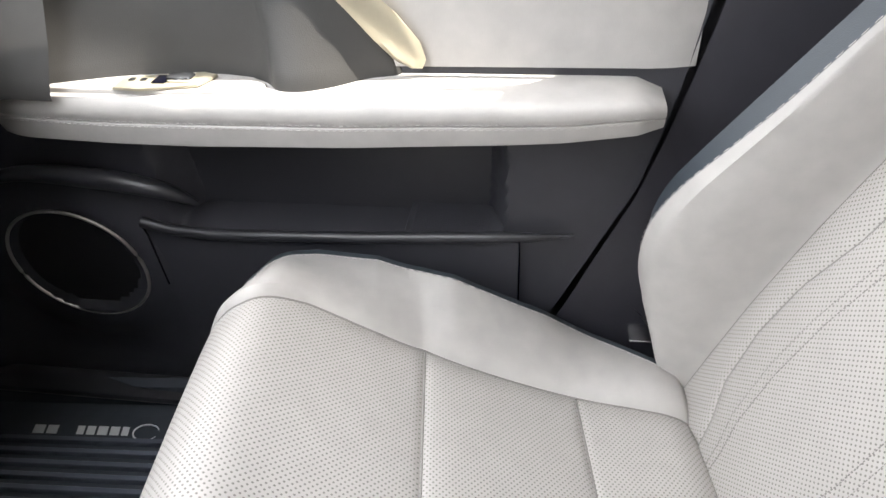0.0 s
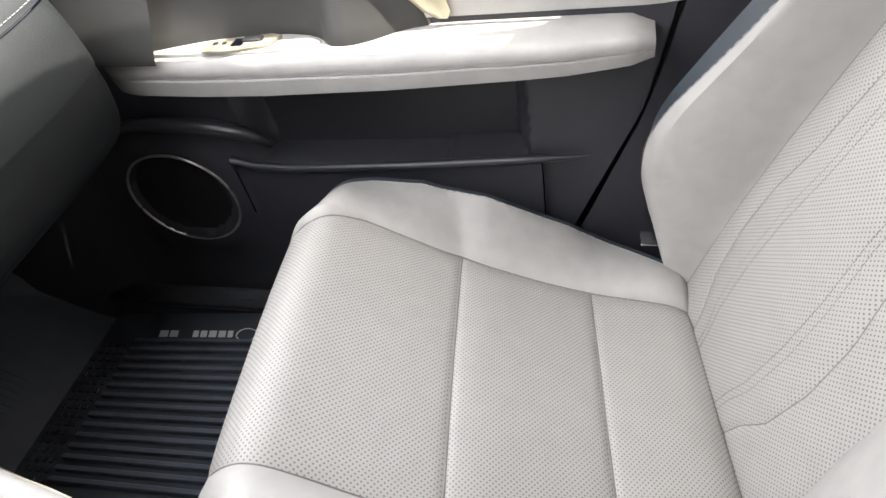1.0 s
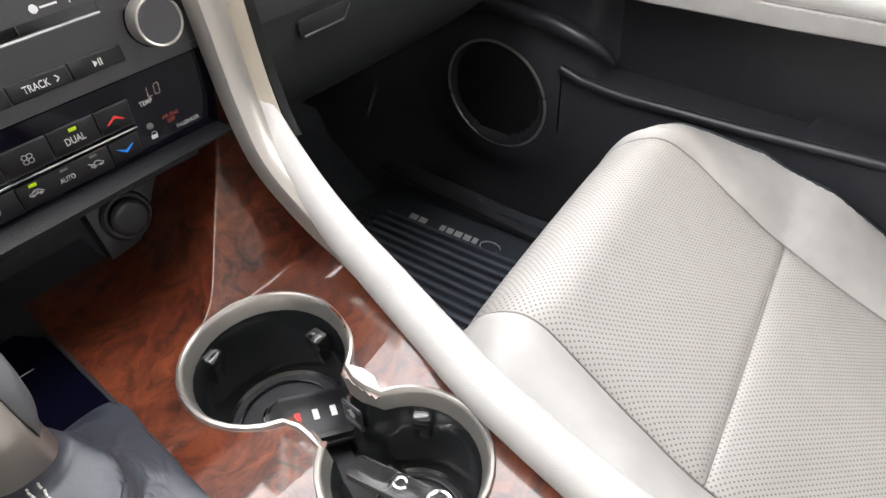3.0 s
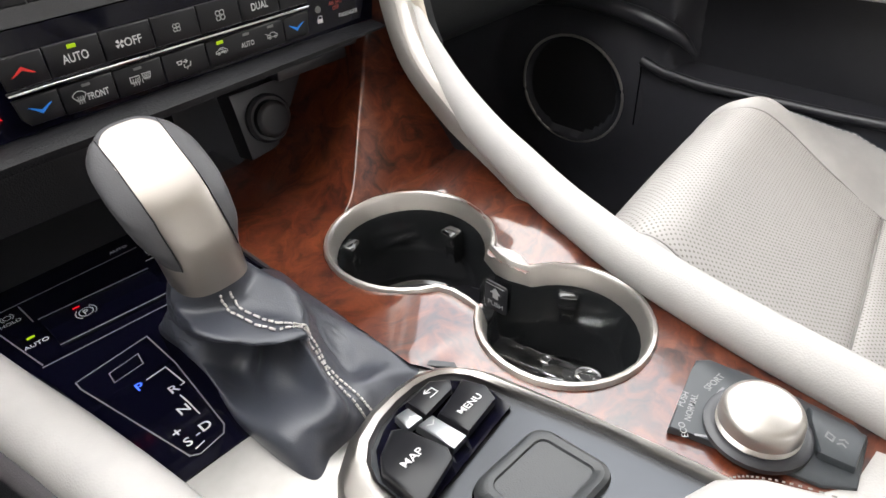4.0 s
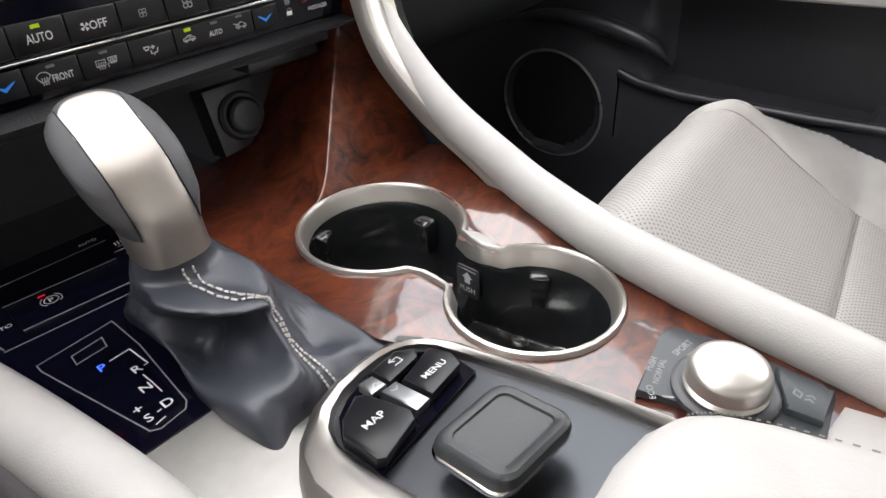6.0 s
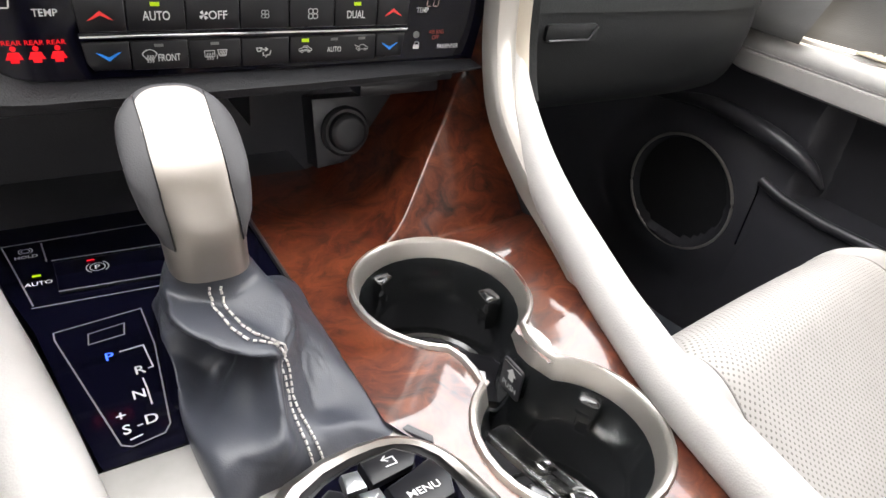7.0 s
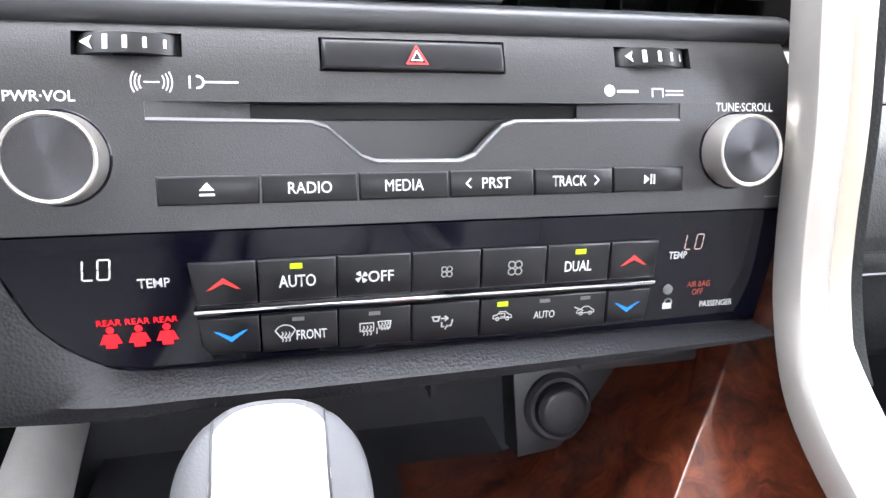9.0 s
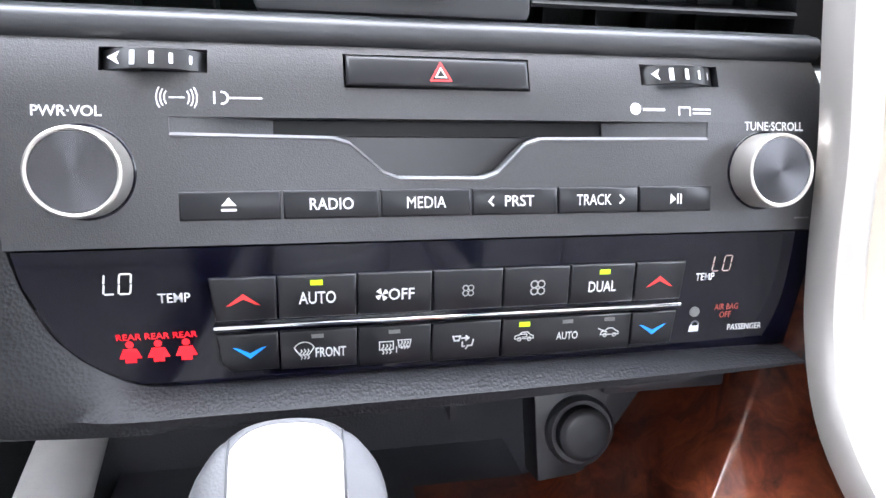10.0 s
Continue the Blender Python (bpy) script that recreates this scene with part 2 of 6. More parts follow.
def box(x0, x1, y0, y1, z0, z1, bevel=0.0, segs=2, m=None):
    bm = bmesh.new()
    bmesh.ops.create_cube(bm, size=1)
    for v in bm.verts:
        v.co = Vector(((x0 + x1) / 2 + v.co.x * (x1 - x0), (y0 + y1) / 2 + v.co.y * (y1 - y0), (z0 + z1) / 2 + v.co.z * (z1 - z0)))
    if bevel:
        bmesh.ops.bevel(bm, geom=bm.edges[:], offset=bevel, segments=segs, profile=0.5, affect="EDGES")
    if m:
        bm.transform(m)
    return bm


def loft(rings, closed=True, caps=True):
    """Rows of points joined to a skin; closed: every row is a ring."""
    bm = bmesh.new()
    vs = [[bm.verts.new(p) for p in r] for r in rings]
    n = len(rings[0])
    for a, b in zip(vs, vs[1:]):
        for i in range(n if closed else n - 1):
            j = (i + 1) % n
            bm.faces.new((a[i], a[j], b[j], b[i]))
    if caps and closed:
        bm.faces.new(vs[0])
        bm.faces.new(vs[-1])
    return bm


def spline(pts, n):
    """n points along a smooth curve through pts."""
    pts = [Vector(p) for p in pts]
    ext = [pts[0] * 2 - pts[1]] + pts + [pts[-1] * 2 - pts[-2]]
    out = []
    for k in range(n):
        s = k / (n - 1) * (len(pts) - 1)
        i = min(int(s), len(pts) - 2)
        t = s - i
        a, b, c, d = ext[i:i + 4]
        out.append(0.5 * (2 * b + (c - a) * t + (2 * a - 5 * b + 4 * c - d) * t * t + (3 * b - a - 3 * c + d) * t ** 3))
    return out


def interp(x, xs, ys):
    return float(np.interp(x, xs, ys))


def rounded(w, h, r, n=5):
    """A rounded rectangle about the origin as 2D points."""
    out = []
    for cx, cy, a0 in ((w / 2 - r, h / 2 - r, 0), (-w / 2 + r, h / 2 - r, 90), (-w / 2 + r, -h / 2 + r, 180), (w / 2 - r, -h / 2 + r, 270)):
        for k in range(n + 1):
            a = radians(a0 + 90 * k / n)
            out.append((cx + r * math.cos(a), cy + r * math.sin(a)))
    return out


def prism(pts, depth, m, bevel=0.0, segs=2):
    """A flat outline in local x,y, from local z = 0 to depth, placed by m; bevel rounds the far face's rim."""
    bm = bmesh.new()
    lo = [bm.verts.new((x, y, 0)) for x, y in pts]
    hi = [bm.verts.new((x, y, depth)) for x, y in pts]
    n = len(pts)
    bm.faces.new(lo[::-1])
    top = bm.faces.new(hi)
    for i in range(n):
        bm.faces.new((lo[i], lo[(i + 1) % n], hi[(i + 1) % n], hi[i]))
    if bevel:
        bmesh.ops.bevel(bm, geom=list(top.edges), offset=bevel, segments=segs, profile=0.5, affect="EDGES")
    bm.transform(m)
    return bm


def lathe(profile, m, n=40):
    """Turns (radius, height) pairs about local z."""
    bm = bmesh.new()
    rings = []
    for r, h in profile:
        rings.append([bm.verts.new((max(r, 1e-5) * math.cos(2 * math.pi * k / n), max(r, 1e-5) * math.sin(2 * math.pi * k / n), h)) for k in range(n)])
    for a, b in zip(rings, rings[1:]):
        for i in range(n):
            bm.faces.new((a[i], a[(i + 1) % n], b[(i + 1) % n], b[i]))
    bm.faces.new(rings[0][::-1])
    bm.faces.new(rings[-1])
    bm.transform(m)
    return bm


def tube(path, radius, n=10, closed=False):
    """A round bar along a path; radius may be a list."""
    path = [Vector(p) for p in path]
    rings = []
    up = Vector((0.0123, 0.02, 1))
    N = len(path)
    for i, p in enumerate(path):
        a = path[(i - 1) % N] if closed or i else p
        b = path[(i + 1) % N] if closed or i < N - 1 else p
        d = (b - a).normalized()
        s = d.cross(up).normalized() if abs(d.dot(up.normalized())) < 0.98 else d.cross(Vector((0, 1, 0))).normalized()
        u = s.cross(d)
        r = radius[i] if isinstance(radius, (list, tuple)) else radius
        rings.append([p + r * (math.cos(2 * math.pi * k / n) * s + math.sin(2 * math.pi * k / n) * u) for k in range(n)])
    if closed:
        rings.append(rings[0])
    return loft(rings, True, not closed)


def join(*bms):
    out = bmesh.new()
    for b in bms:
        me = bpy.data.meshes.new("tmp")
        b.to_mesh(me)
        b.free()
        out.from_mesh(me)
        bpy.data.meshes.remove(me)
    return out


def font_mesh(text, height, bold=0.0):
    """A flat mesh of a text in the built-in font, centred, with the given height of its capitals."""
    cu = bpy.data.curves.new("lettering", "FONT")
    cu.body, cu.align_x, cu.size, cu.resolution_u, cu.offset = text, "CENTER", 1.0, 3, bold
    tmp = bpy.data.objects.new("lettering", cu)
    me = bpy.data.meshes.new_from_object(tmp)
    bm = bmesh.new()
    bm.from_mesh(me)
    bpy.data.objects.remove(tmp)
    bpy.data.meshes.remove(me)
    ys = [v.co.y for v in bm.verts]
    k = height / max(max(ys) - min(ys), 1e-6)
    mid = (max(ys) + min(ys)) / 2
    for v in bm.verts:
        v.co = Vector((v.co.x * k, (v.co.y - mid) * k, 0))
    return bm


def lettering(text, x, y, height, m, material, parent, width=0.0, lift=0.00015, bold=0.012, turn=0.0, name="lettering"):
    bm = font_mesh(text, height, bold)
    xs = [v.co.x for v in bm.verts]
    mid, wide = (max(xs) + min(xs)) / 2, width / (max(xs) - min(xs)) if width else 1.0
    bmesh.ops.translate(bm, verts=bm.verts[:], vec=(-mid, 0, 0))
    bm.transform(m @ pose(x, y, lift, 0, 0, turn) @ Matrix.Diagonal((wide, 1, 1, 1)))
    return part(name, bm, material, parent, smooth=False)


def strokes(lines, width, m, lift=0.00015):
    """Thin flat bars along polylines in local x,y."""
    bm = bmesh.new()
    for pts in lines:
        for (x0, y0), (x1, y1) in zip(pts, pts[1:]):
            d = Vector((x1 - x0, y1 - y0))
            if d.length < 1e-9:
                continue
            d.normalize()
            a = d * width / 2
            n = Vector((-d.y, d.x)) * width / 2
            vs = [bm.verts.new((x0 - a.x + s * n.x, y0 - a.y + s * n.y, lift)) for s in (1, -1)] + [bm.verts.new((x1 + a.x + s * n.x, y1 + a.y + s * n.y, lift)) for s in (-1, 1)]
            bm.faces.new(vs)
    bm.transform(m)
    return bm


def arc(cx, cy, r, a0=0, a1=360, n=16, sy=1.0):
    return [(cx + r * math.cos(radians(a0 + (a1 - a0) * k / n)), cy + sy * r * math.sin(radians(a0 + (a1 - a0) * k / n))) for k in range(n + 1)]


def flat(polys, m, lift=0.00015):
    bm = bmesh.new()
    for pts in polys:
        bm.faces.new([bm.verts.new((x, y, lift)) for x, y in pts])
    bm.transform(m)
    return bm


def smooth01(t):
    t = max(0.0, min(1.0, t))
    return t * t * (3 - 2 * t)


# ---- the cabin's shell ----
floor = part("floor", box(-0.82, 0.82, -1.6, 1.35, -0.06, 0.0), CARPET)
tagged(floor, "dark carpeted car floor", "floor", kind="structure")
# unseen ground, its grey chosen for the light it bounces up into the cabin
ground = part("ground", box(-60, 60, -60, 60, -0.5, -0.45), GROUNDGREY)
tagged(ground, "unseen grey ground outside the car", "ground", kind="structure")


def roof_rows():
    rows = []
    for k in range(13):
        y = 0.21 - k * 0.138
        rows.append([(x, y, 1.15 + 0.05 * (1 - (x / 0.72) ** 2) - 0.02 * (k / 12)) for x in np.linspace(-0.72, 0.72, 15)])
    return rows


bm = loft(roof_rows(), False, False)
bmesh.ops.solidify(bm, geom=bm.faces[:], thickness=-0.03)
tagged(part("ceiling", bm, HEADLINER), "light grey fabric headliner of the car", "ceiling", kind="structure")
for side in (-1, 1):
    # sill under the side glass, rail above it, and the three pillars
    tagged(part("wall_side", box(-0.80, -0.745, -1.6, 1.3, 0.0, 0.735, 0.01) if side < 0 else box(0.785, 0.83, -1.6, 1.3, 0.0, 0.735, 0.01), BLACK), "black lower body side of the car", "wall", kind="structure")
    # the rail is unseen; its inward bend limits the sun patch on the armrest
    tagged(part("trim", tube([(0.717 * side, 0.30, 1.13), (0.717 * side, 0.10, 1.132), (0.705 * side, 0.04, 1.134), (0.710 * side, -0.3, 1.14), (0.73 * side, -0.42, 1.15), (0.73 * side, -1.4, 1.12)], [0.03, 0.03, 0.03, 0.03, 0.065, 0.065]), HEADLINER), "light grey roof rail trim", "trim", kind="structure")
    tagged(part("trim", tube([(0.77 * side, 1.08, 0.72), (0.737 * side, 0.72, 0.93), (0.71 * side, 0.28, 1.13)], 0.035), HEADLINER), "light grey windscreen pillar trim", "trim", kind="structure")
    tagged(part("trim", tube([(0.765 * side, -0.20, 0.70), (0.76 * side, -0.26, 0.9), (0.73 * side, -0.33, 1.14)], 0.058), HEADLINER), "light grey door pillar trim", "trim", kind="structure")
    tagged(part("trim", tube([(0.765 * side, -1.2, 0.70), (0.73 * side, -1.35, 1.12)], 0.09), HEADLINER), "light grey rear pillar trim", "trim", kind="structure")
# unseen panes; they reach forward of the rear windows to cut stray light
for x in (-0.77, 0.77):
    tagged(part("window_pane", box(x - 0.003, x + 0.003, -1.5, -0.24 if x > 0 else 0.60, 0.735, 1.19), SIDEGLASS), "unseen dark side glass, extended forward to cut light", "window", kind="structure")
tagged(part("window_pane", box(-0.75, 0.75, -1.6, -1.594, 0.76, 1.13), TAILGLASS), "dark privacy glass of the tailgate", "window", kind="structure")
tagged(part("wall_rear", box(-0.82, 0.82, -1.62, -1.58, 0.0, 0.78), BLACK), "black rear body panel", "wall", kind="structure")
tagged(part("wall_front", box(-0.82, 0.82, 1.3, 1.35, 0.0, 0.80), BLACK), "black bulkhead", "wall", kind="structure")
tagged(part("wall_pillar", loft([[(interp(z, (0, 0.3, 0.8), (0.705, 0.735, 0.765)), y0 + interp(z, (0.0, 0.24, 0.42, 0.53, 0.62, 0.75), (0.12, 0.0, -0.075, -0.103, -0.122, -0.14)), z) for z in np.linspace(0.0, 0.75, 16)] for y0 in (-0.014, -0.03, -0.2, -0.5, -1.0)], False, False), PILLAR), "dark plastic trim behind the door", "wall", kind="structure")

# unseen box, added to keep light from leaking into the footwell
tagged(part("wall_tunnel", box(-0.17, 0.165, 0.57, 1.3, 0.0, 0.50, 0.02), BLACK), "black box under the dashboard that blocks stray light", "wall", kind="structure")

# ---- passenger door ----
door = tagged(thing("front_passenger_door", 0.75, 0.2, 0.3), "closed car door, black below with cream armrest", "car door")
EDGE = ((0.0, 0.24, 0.42, 0.53, 0.62, 0.75), (0.12, -0.004, -0.083, -0.108, -0.124, -0.145))


def lip_z(y):
    return interp(y, (-0.05, 0.035, 0.23, 0.41, 0.47, 0.508), (0.362, 0.354, 0.342, 0.336, 0.341, 0.352))


def door_x(y, z):
    x = interp(z, (0.0, 0.1, 0.3, 0.5, 0.75), (0.705, 0.725, 0.733, 0.742, 0.765))
    e = smooth01((y - 0.055) / 0.025) * smooth01((0.475 - y) / 0.03)
    if lip_z(y) < z < 0.50:
        x += 0.050 * e
    # raised shoulder round the loudspeaker
    d = math.hypot((y - 0.625) / 1.0, (z - 0.28) / 0.95)
    x -= 0.012 * smooth01((0.165 - d) / 0.06)
    x += 0.010 * smooth01((0.088 - d) / 0.006)
    # front part sweeps in to the dash
    x -= 0.10 * smooth01((y - 0.72) / 0.25)
    return x


rows = []
for k in range(150):
    f = k / 149
    row = []
    for j in range(72):
        z = 0.02 + 0.70 * j / 71
        ye = interp(z, *EDGE)
        y = ye + (1.08 - ye) * f
        row.append((door_x(y, z), y, z))
    rows.append(row)
part("door_skin", loft(rows, False, False), DOORBLACK, door, "black grained plastic door skin")
# pocket lip
path = [(0.724, y, lip_z(y) + 0.002) for y in np.linspace(-0.02, 0.505, 44)]
part("pocket_lip", tube(path, [interp(k, (0, 5, 7), (0.0015, 0.0060, 0.0072)) for k in range(44)], 12), BLACK_SATIN, door)
part("pocket_front", loft([[(0.728, y, lip_z(y)), (0.726, y, lip_z(y) - 0.03), (0.724, y, 0.24), (0.73, y, 0.12)] for y in np.linspace(0.042, 0.503, 24)], False, False), DOORBLACK, door)
part("pocket_seam", tube([(0.722, 0.506, 0.352), (0.722, 0.503, 0.335), (0.722, 0.503, 0.25)], 0.0012, 6), GLOSS, door)
part("pocket_seam", tube([(0.7225, 0.041, 0.354), (0.7225, 0.040, 0.335), (0.7225, 0.040, 0.25)], 0.0009, 6), GLOSS, door)
part("shoulder", tube(spline([(0.727, 0.72, 0.40), (0.722, 0.63, 0.421), (0.72, 0.53, 0.418), (0.726, 0.46, 0.40), (0.742, 0.435, 0.372)], 24), [0.004 + 0.009 * math.sin(math.pi * k / 23) for k in range(24)]), BLACK_SATIN, door)
ringpath = [(0.7185, 0.62 + 0.095 * math.cos(a) * 1.0, 0.2785 + 0.089 * math.sin(a)) for a in np.linspace(0, 2 * math.pi, 64, endpoint=False)]
part("speaker_ring", tube(ringpath, 0.0023, 8, True), SILVER_TRIM, door, "thin satin silver speaker ring")
part("speaker_grille", lathe([(0.0, 0.0), (0.084, 0.0), (0.086, -0.004)], pose(0.7265, 0.62, 0.2785, 0, -90, 0), 48), GRILLE, door, "black mesh speaker grille")

# armrest: a slim front pad with the switches, a wide rear pad
def arm_place(bm):
    """Sets the armrest and what it carries against the door."""
    for v in bm.verts:
        x, y, z = v.co
        v.co = Vector((x + 0.033 - 0.033 * smooth01((x - 0.69) / 0.06), 1.033 * y + 0.002 - 2.6 * max(0.0, y - 0.52) ** 2, z - 0.015 + 0.038 * (0.752 - x)))
    return bm


def arm_ring(y):
    zb = interp(y, (-0.1, 0.05, 0.36, 0.57, 0.60, 0.615, 0.625, 0.631), (0.522, 0.512, 0.499, 0.498, 0.501, 0.507, 0.514, 0.523))
    zt = interp(y, (-0.089, -0.064, 0.1, 0.3, 0.45, 0.56, 0.60, 0.615, 0.625, 0.631), (0.545, 0.556, 0.557, 0.556, 0.5545, 0.553, 0.5505, 0.546, 0.539, 0.528))
    xi = interp(y, (-0.089, -0.064, 0.0, 0.2, 0.45, 0.55, 0.59, 0.61, 0.622, 0.631), (0.665, 0.648, 0.638, 0.634, 0.643, 0.652, 0.661, 0.670, 0.680, 0.698))
    xo = 0.752
    h = zt - zb
    return [(xo, y, zb - 0.006), (xi + 0.035, y, zb - 0.004), (xi + 0.014, y, zb), (xi + 0.006, y, zb + 0.07 * h), (xi + 0.003, y, zb + 0.28 * h), (xi + 0.0022, y, zb + 0.50 * h), (xi + 0.0036, y, zb + 0.53 * h), (xi + 0.0020, y, zb + 0.56 * h), (xi + 0.0004, y, zb + 0.72 * h), (xi + 0.002, y, zb + 0.87 * h), (xi + 0.007, y, zb + 0.975 * h), (xi + 0.018, y, zt), (xo, y, zt + 0.001)]


ys = [-0.089, -0.085, -0.077, -0.065] + list(np.linspace(-0.045, 0.54, 40)) + [0.555, 0.57, 0.58, 0.59, 0.60, 0.608, 0.615, 0.620, 0.625, 0.628, 0.631]
part("armrest", arm_place(loft([arm_ring(y) for y in ys])), CREAM, door, "cream leather armrest pad with double stitching")
for dz in (-0.0012, 0.0042):
    pts = [arm_ring(y)[5] for y in np.linspace(-0.07, 0.60, 190)]
    bm = bmesh.new()
    for a, b in zip(pts[::2], pts[1::2]):
        s = tube([Vector(a) + Vector((-0.0006, 0, dz)), Vector(b) + Vector((-0.0006, 0, dz))], 0.0005, 4)
        bm = join(bm, s)
    part("stitching", arm_place(bm), CREAM, door, "tone-on-tone double stitching")
# grey insert above, cream panel behind it, the champagne blade between
LOW = [(0.64, 0.95), (0.648, 0.80), (0.655, 0.70), (0.657, 0.62), (0.656, 0.575), (0.664, 0.52), (0.690, 0.44), (0.7075, 0.35), (0.699, 0.305), (0.684, 0.282), (0.668, 0.268), (0.664, 0.25), (0.668, 0.232), (0.682, 0.208), (0.705, 0.182), (0.728, 0.163), (0.746, 0.155)]
low_pts = spline([(x, y, 0.5535) for x, y in LOW], 96)
rows = [[p + Vector((g, 0.10 * h, h)) for h, g in ((0.0, 0.0), (0.006, 0.0), (0.02, 0.006), (0.05, 0.020), (0.09, 0.033), (0.15, 0.048), (0.20, 0.056))] for p in low_pts]
part("grey_insert", arm_place(loft(rows, False, False)), INSERT, door, "grey padded door insert with a scooped grip")
part("cream_panel", loft([[(interp(z, (0.5, 0.75), (0.752, 0.768)) - 0.006 - 0.008 * smooth01((y + 0.13) / 0.05), y, z) for z in np.linspace(0.552, 0.74, 10)] for y in np.linspace(-0.118, 0.20, 16)], False, False), CREAM, door, "cream upper door panel")
part("blade", loft([[(0.735 - 0.004 * math.sin(t), yc + hw * math.cos(t), z + 0.4 * hw * math.sin(t)) for t in np.linspace(0, 2 * math.pi, 10, endpoint=False)] for yc, z, hw in ((0.146, 0.553, 0.006), (0.152, 0.562, 0.016), (0.163, 0.580, 0.022), (0.184, 0.607, 0.023), (0.216, 0.64, 0.020), (0.256, 0.69, 0.017), (0.30, 0.74, 0.015))]), GOLD, door, "champagne blade trim")
part("belt_cap", box(0.728, 0.80, 0.47, 0.95, 0.738, 0.75, 0.003), BLACK_SATIN, door, "black cap under the window")
# raised front pad that carries the switches
pad = [(0.676, 0.572), (0.69, 0.53), (0.70, 0.45), (0.708, 0.37), (0.703, 0.33), (0.695, 0.30), (0.68, 0.283), (0.668, 0.279), (0.660, 0.285), (0.656, 0.33), (0.658, 0.45), (0.664, 0.54)]
part("switch_pad", arm_place(prism(pad, 0.006, pose(0, 0, 0.5530), 0.003)), CREAM, door)
sw = part("switch_panel", arm_place(prism([(0.655, 0.428), (0.652, 0.40), (0.664, 0.345), (0.69, 0.335), (0.697, 0.35), (0.685, 0.41), (0.677, 0.428)], 0.003, pose(0, 0, 0.5602), 0.0015)), GOLD, door, "brushed champagne window switch panel")
part("switch", arm_place(box(0.667, 0.682, 0.352, 0.378, 0.563, 0.569, 0.003)), CHROME, sw)
part("switch_well", arm_place(box(0.664, 0.683, 0.378, 0.392, 0.5631, 0.5645, 0.0005)), GLOSS, sw)
for y in (0.402, 0.414):
    part("switch", arm_place(box(0.667, 0.674, y - 0.003, y + 0.003, 0.5632, 0.5655, 0.001)), CHROME, sw)

# ---- passenger seat ----
seat = tagged(thing("passenger_seat", 0.36, 0.0, 0.0, 8.0), "cream perforated leather car seat with slate sides", "car seat")
SETTLED = pose(0.0097, -0.001, 0.013, -1.14, 2.5, -0.2)
SM = pose(0.36, 0, 0, 0, 0, 8)
SB = SETTLED @ SM
VZ = ((-0.26, 0.215), (-0.190, 0.228), (-0.170, 0.247), (-0.15, 0.2575), (-0.12, 0.264), (-0.056, 0.277), (0.02, 0.305), (0.098, 0.343), (0.15, 0.383), (0.2, 0.425), (0.23, 0.446), (0.254, 0.446), (0.280, 0.425), (0.303, 0.374), (0.313, 0.30), (0.311, 0.20))
PROF = spline([(0, v, z) for v, z in VZ], 220)


def seam_u(v):
    return interp(v, (-0.26, -0.169, -0.056, 0.098, 0.2, 0.25, 0.31), (0.165, 0.176, 0.188, 0.2, 0.185, 0.166, 0.16))


def lift_at(v):
    return interp(v, (-0.26, -0.16, -0.077, -0.03, 0.023, 0.065, 0.14, 0.205, 0.257, 0.31), (0.0, 0.008, 0.030, 0.046, 0.053, 0.057, 0.038, 0.002, -0.022, -0.03))


NEAR = 0.128
EYE_SIDE = Vector((-0.03, 0.0, 0.84))


def settle(bm):
    """Places cushion pieces; the door-side bolster lies further out and lower."""
    for v in bm.verts:
        u, f = v.co.x, v.co.y
        k = 0.02 * smooth01((u + 0.02) / 0.2) + 0.08 * smooth01((u - 0.185) / 0.05)
        p = SM @ v.co
        v.co = SETTLED @ (EYE_SIDE + (p - EYE_SIDE) * (1 + k * smooth01((f + 0.20) / 0.15) + 0.055 * smooth01((f - 0.06) / 0.15)))


def seat_panel(name, i0, i1, material):
    rows = []
    n = 26
    for i in range(i0, i1 + 1):
        p = PROF[i]
        w = seam_u(p.y)
        row = []
        for k in range(n):
            u = -NEAR + (w + NEAR) * k / (n - 1)
            dn = min((PROF[i] - PROF[i0]).length, (PROF[i] - PROF[i1]).length, w - u + 0.0005, u + NEAR + 0.0005)
            dip = 0.0035 * math.exp(-dn / 0.003) + 0.003 * math.exp(-dn / 0.02)
            row.append((u, p.y, p.z - dip + 0.004 * (1 - (u / w) ** 2)))
        rows.append(row)
    bm = loft(rows, False, False)
    settle(bm)
    part(name, bm, material, seat)


def index_at(v):
    return min(range(200), key=lambda i: abs(PROF[i].y - v) if i < 170 else 9)


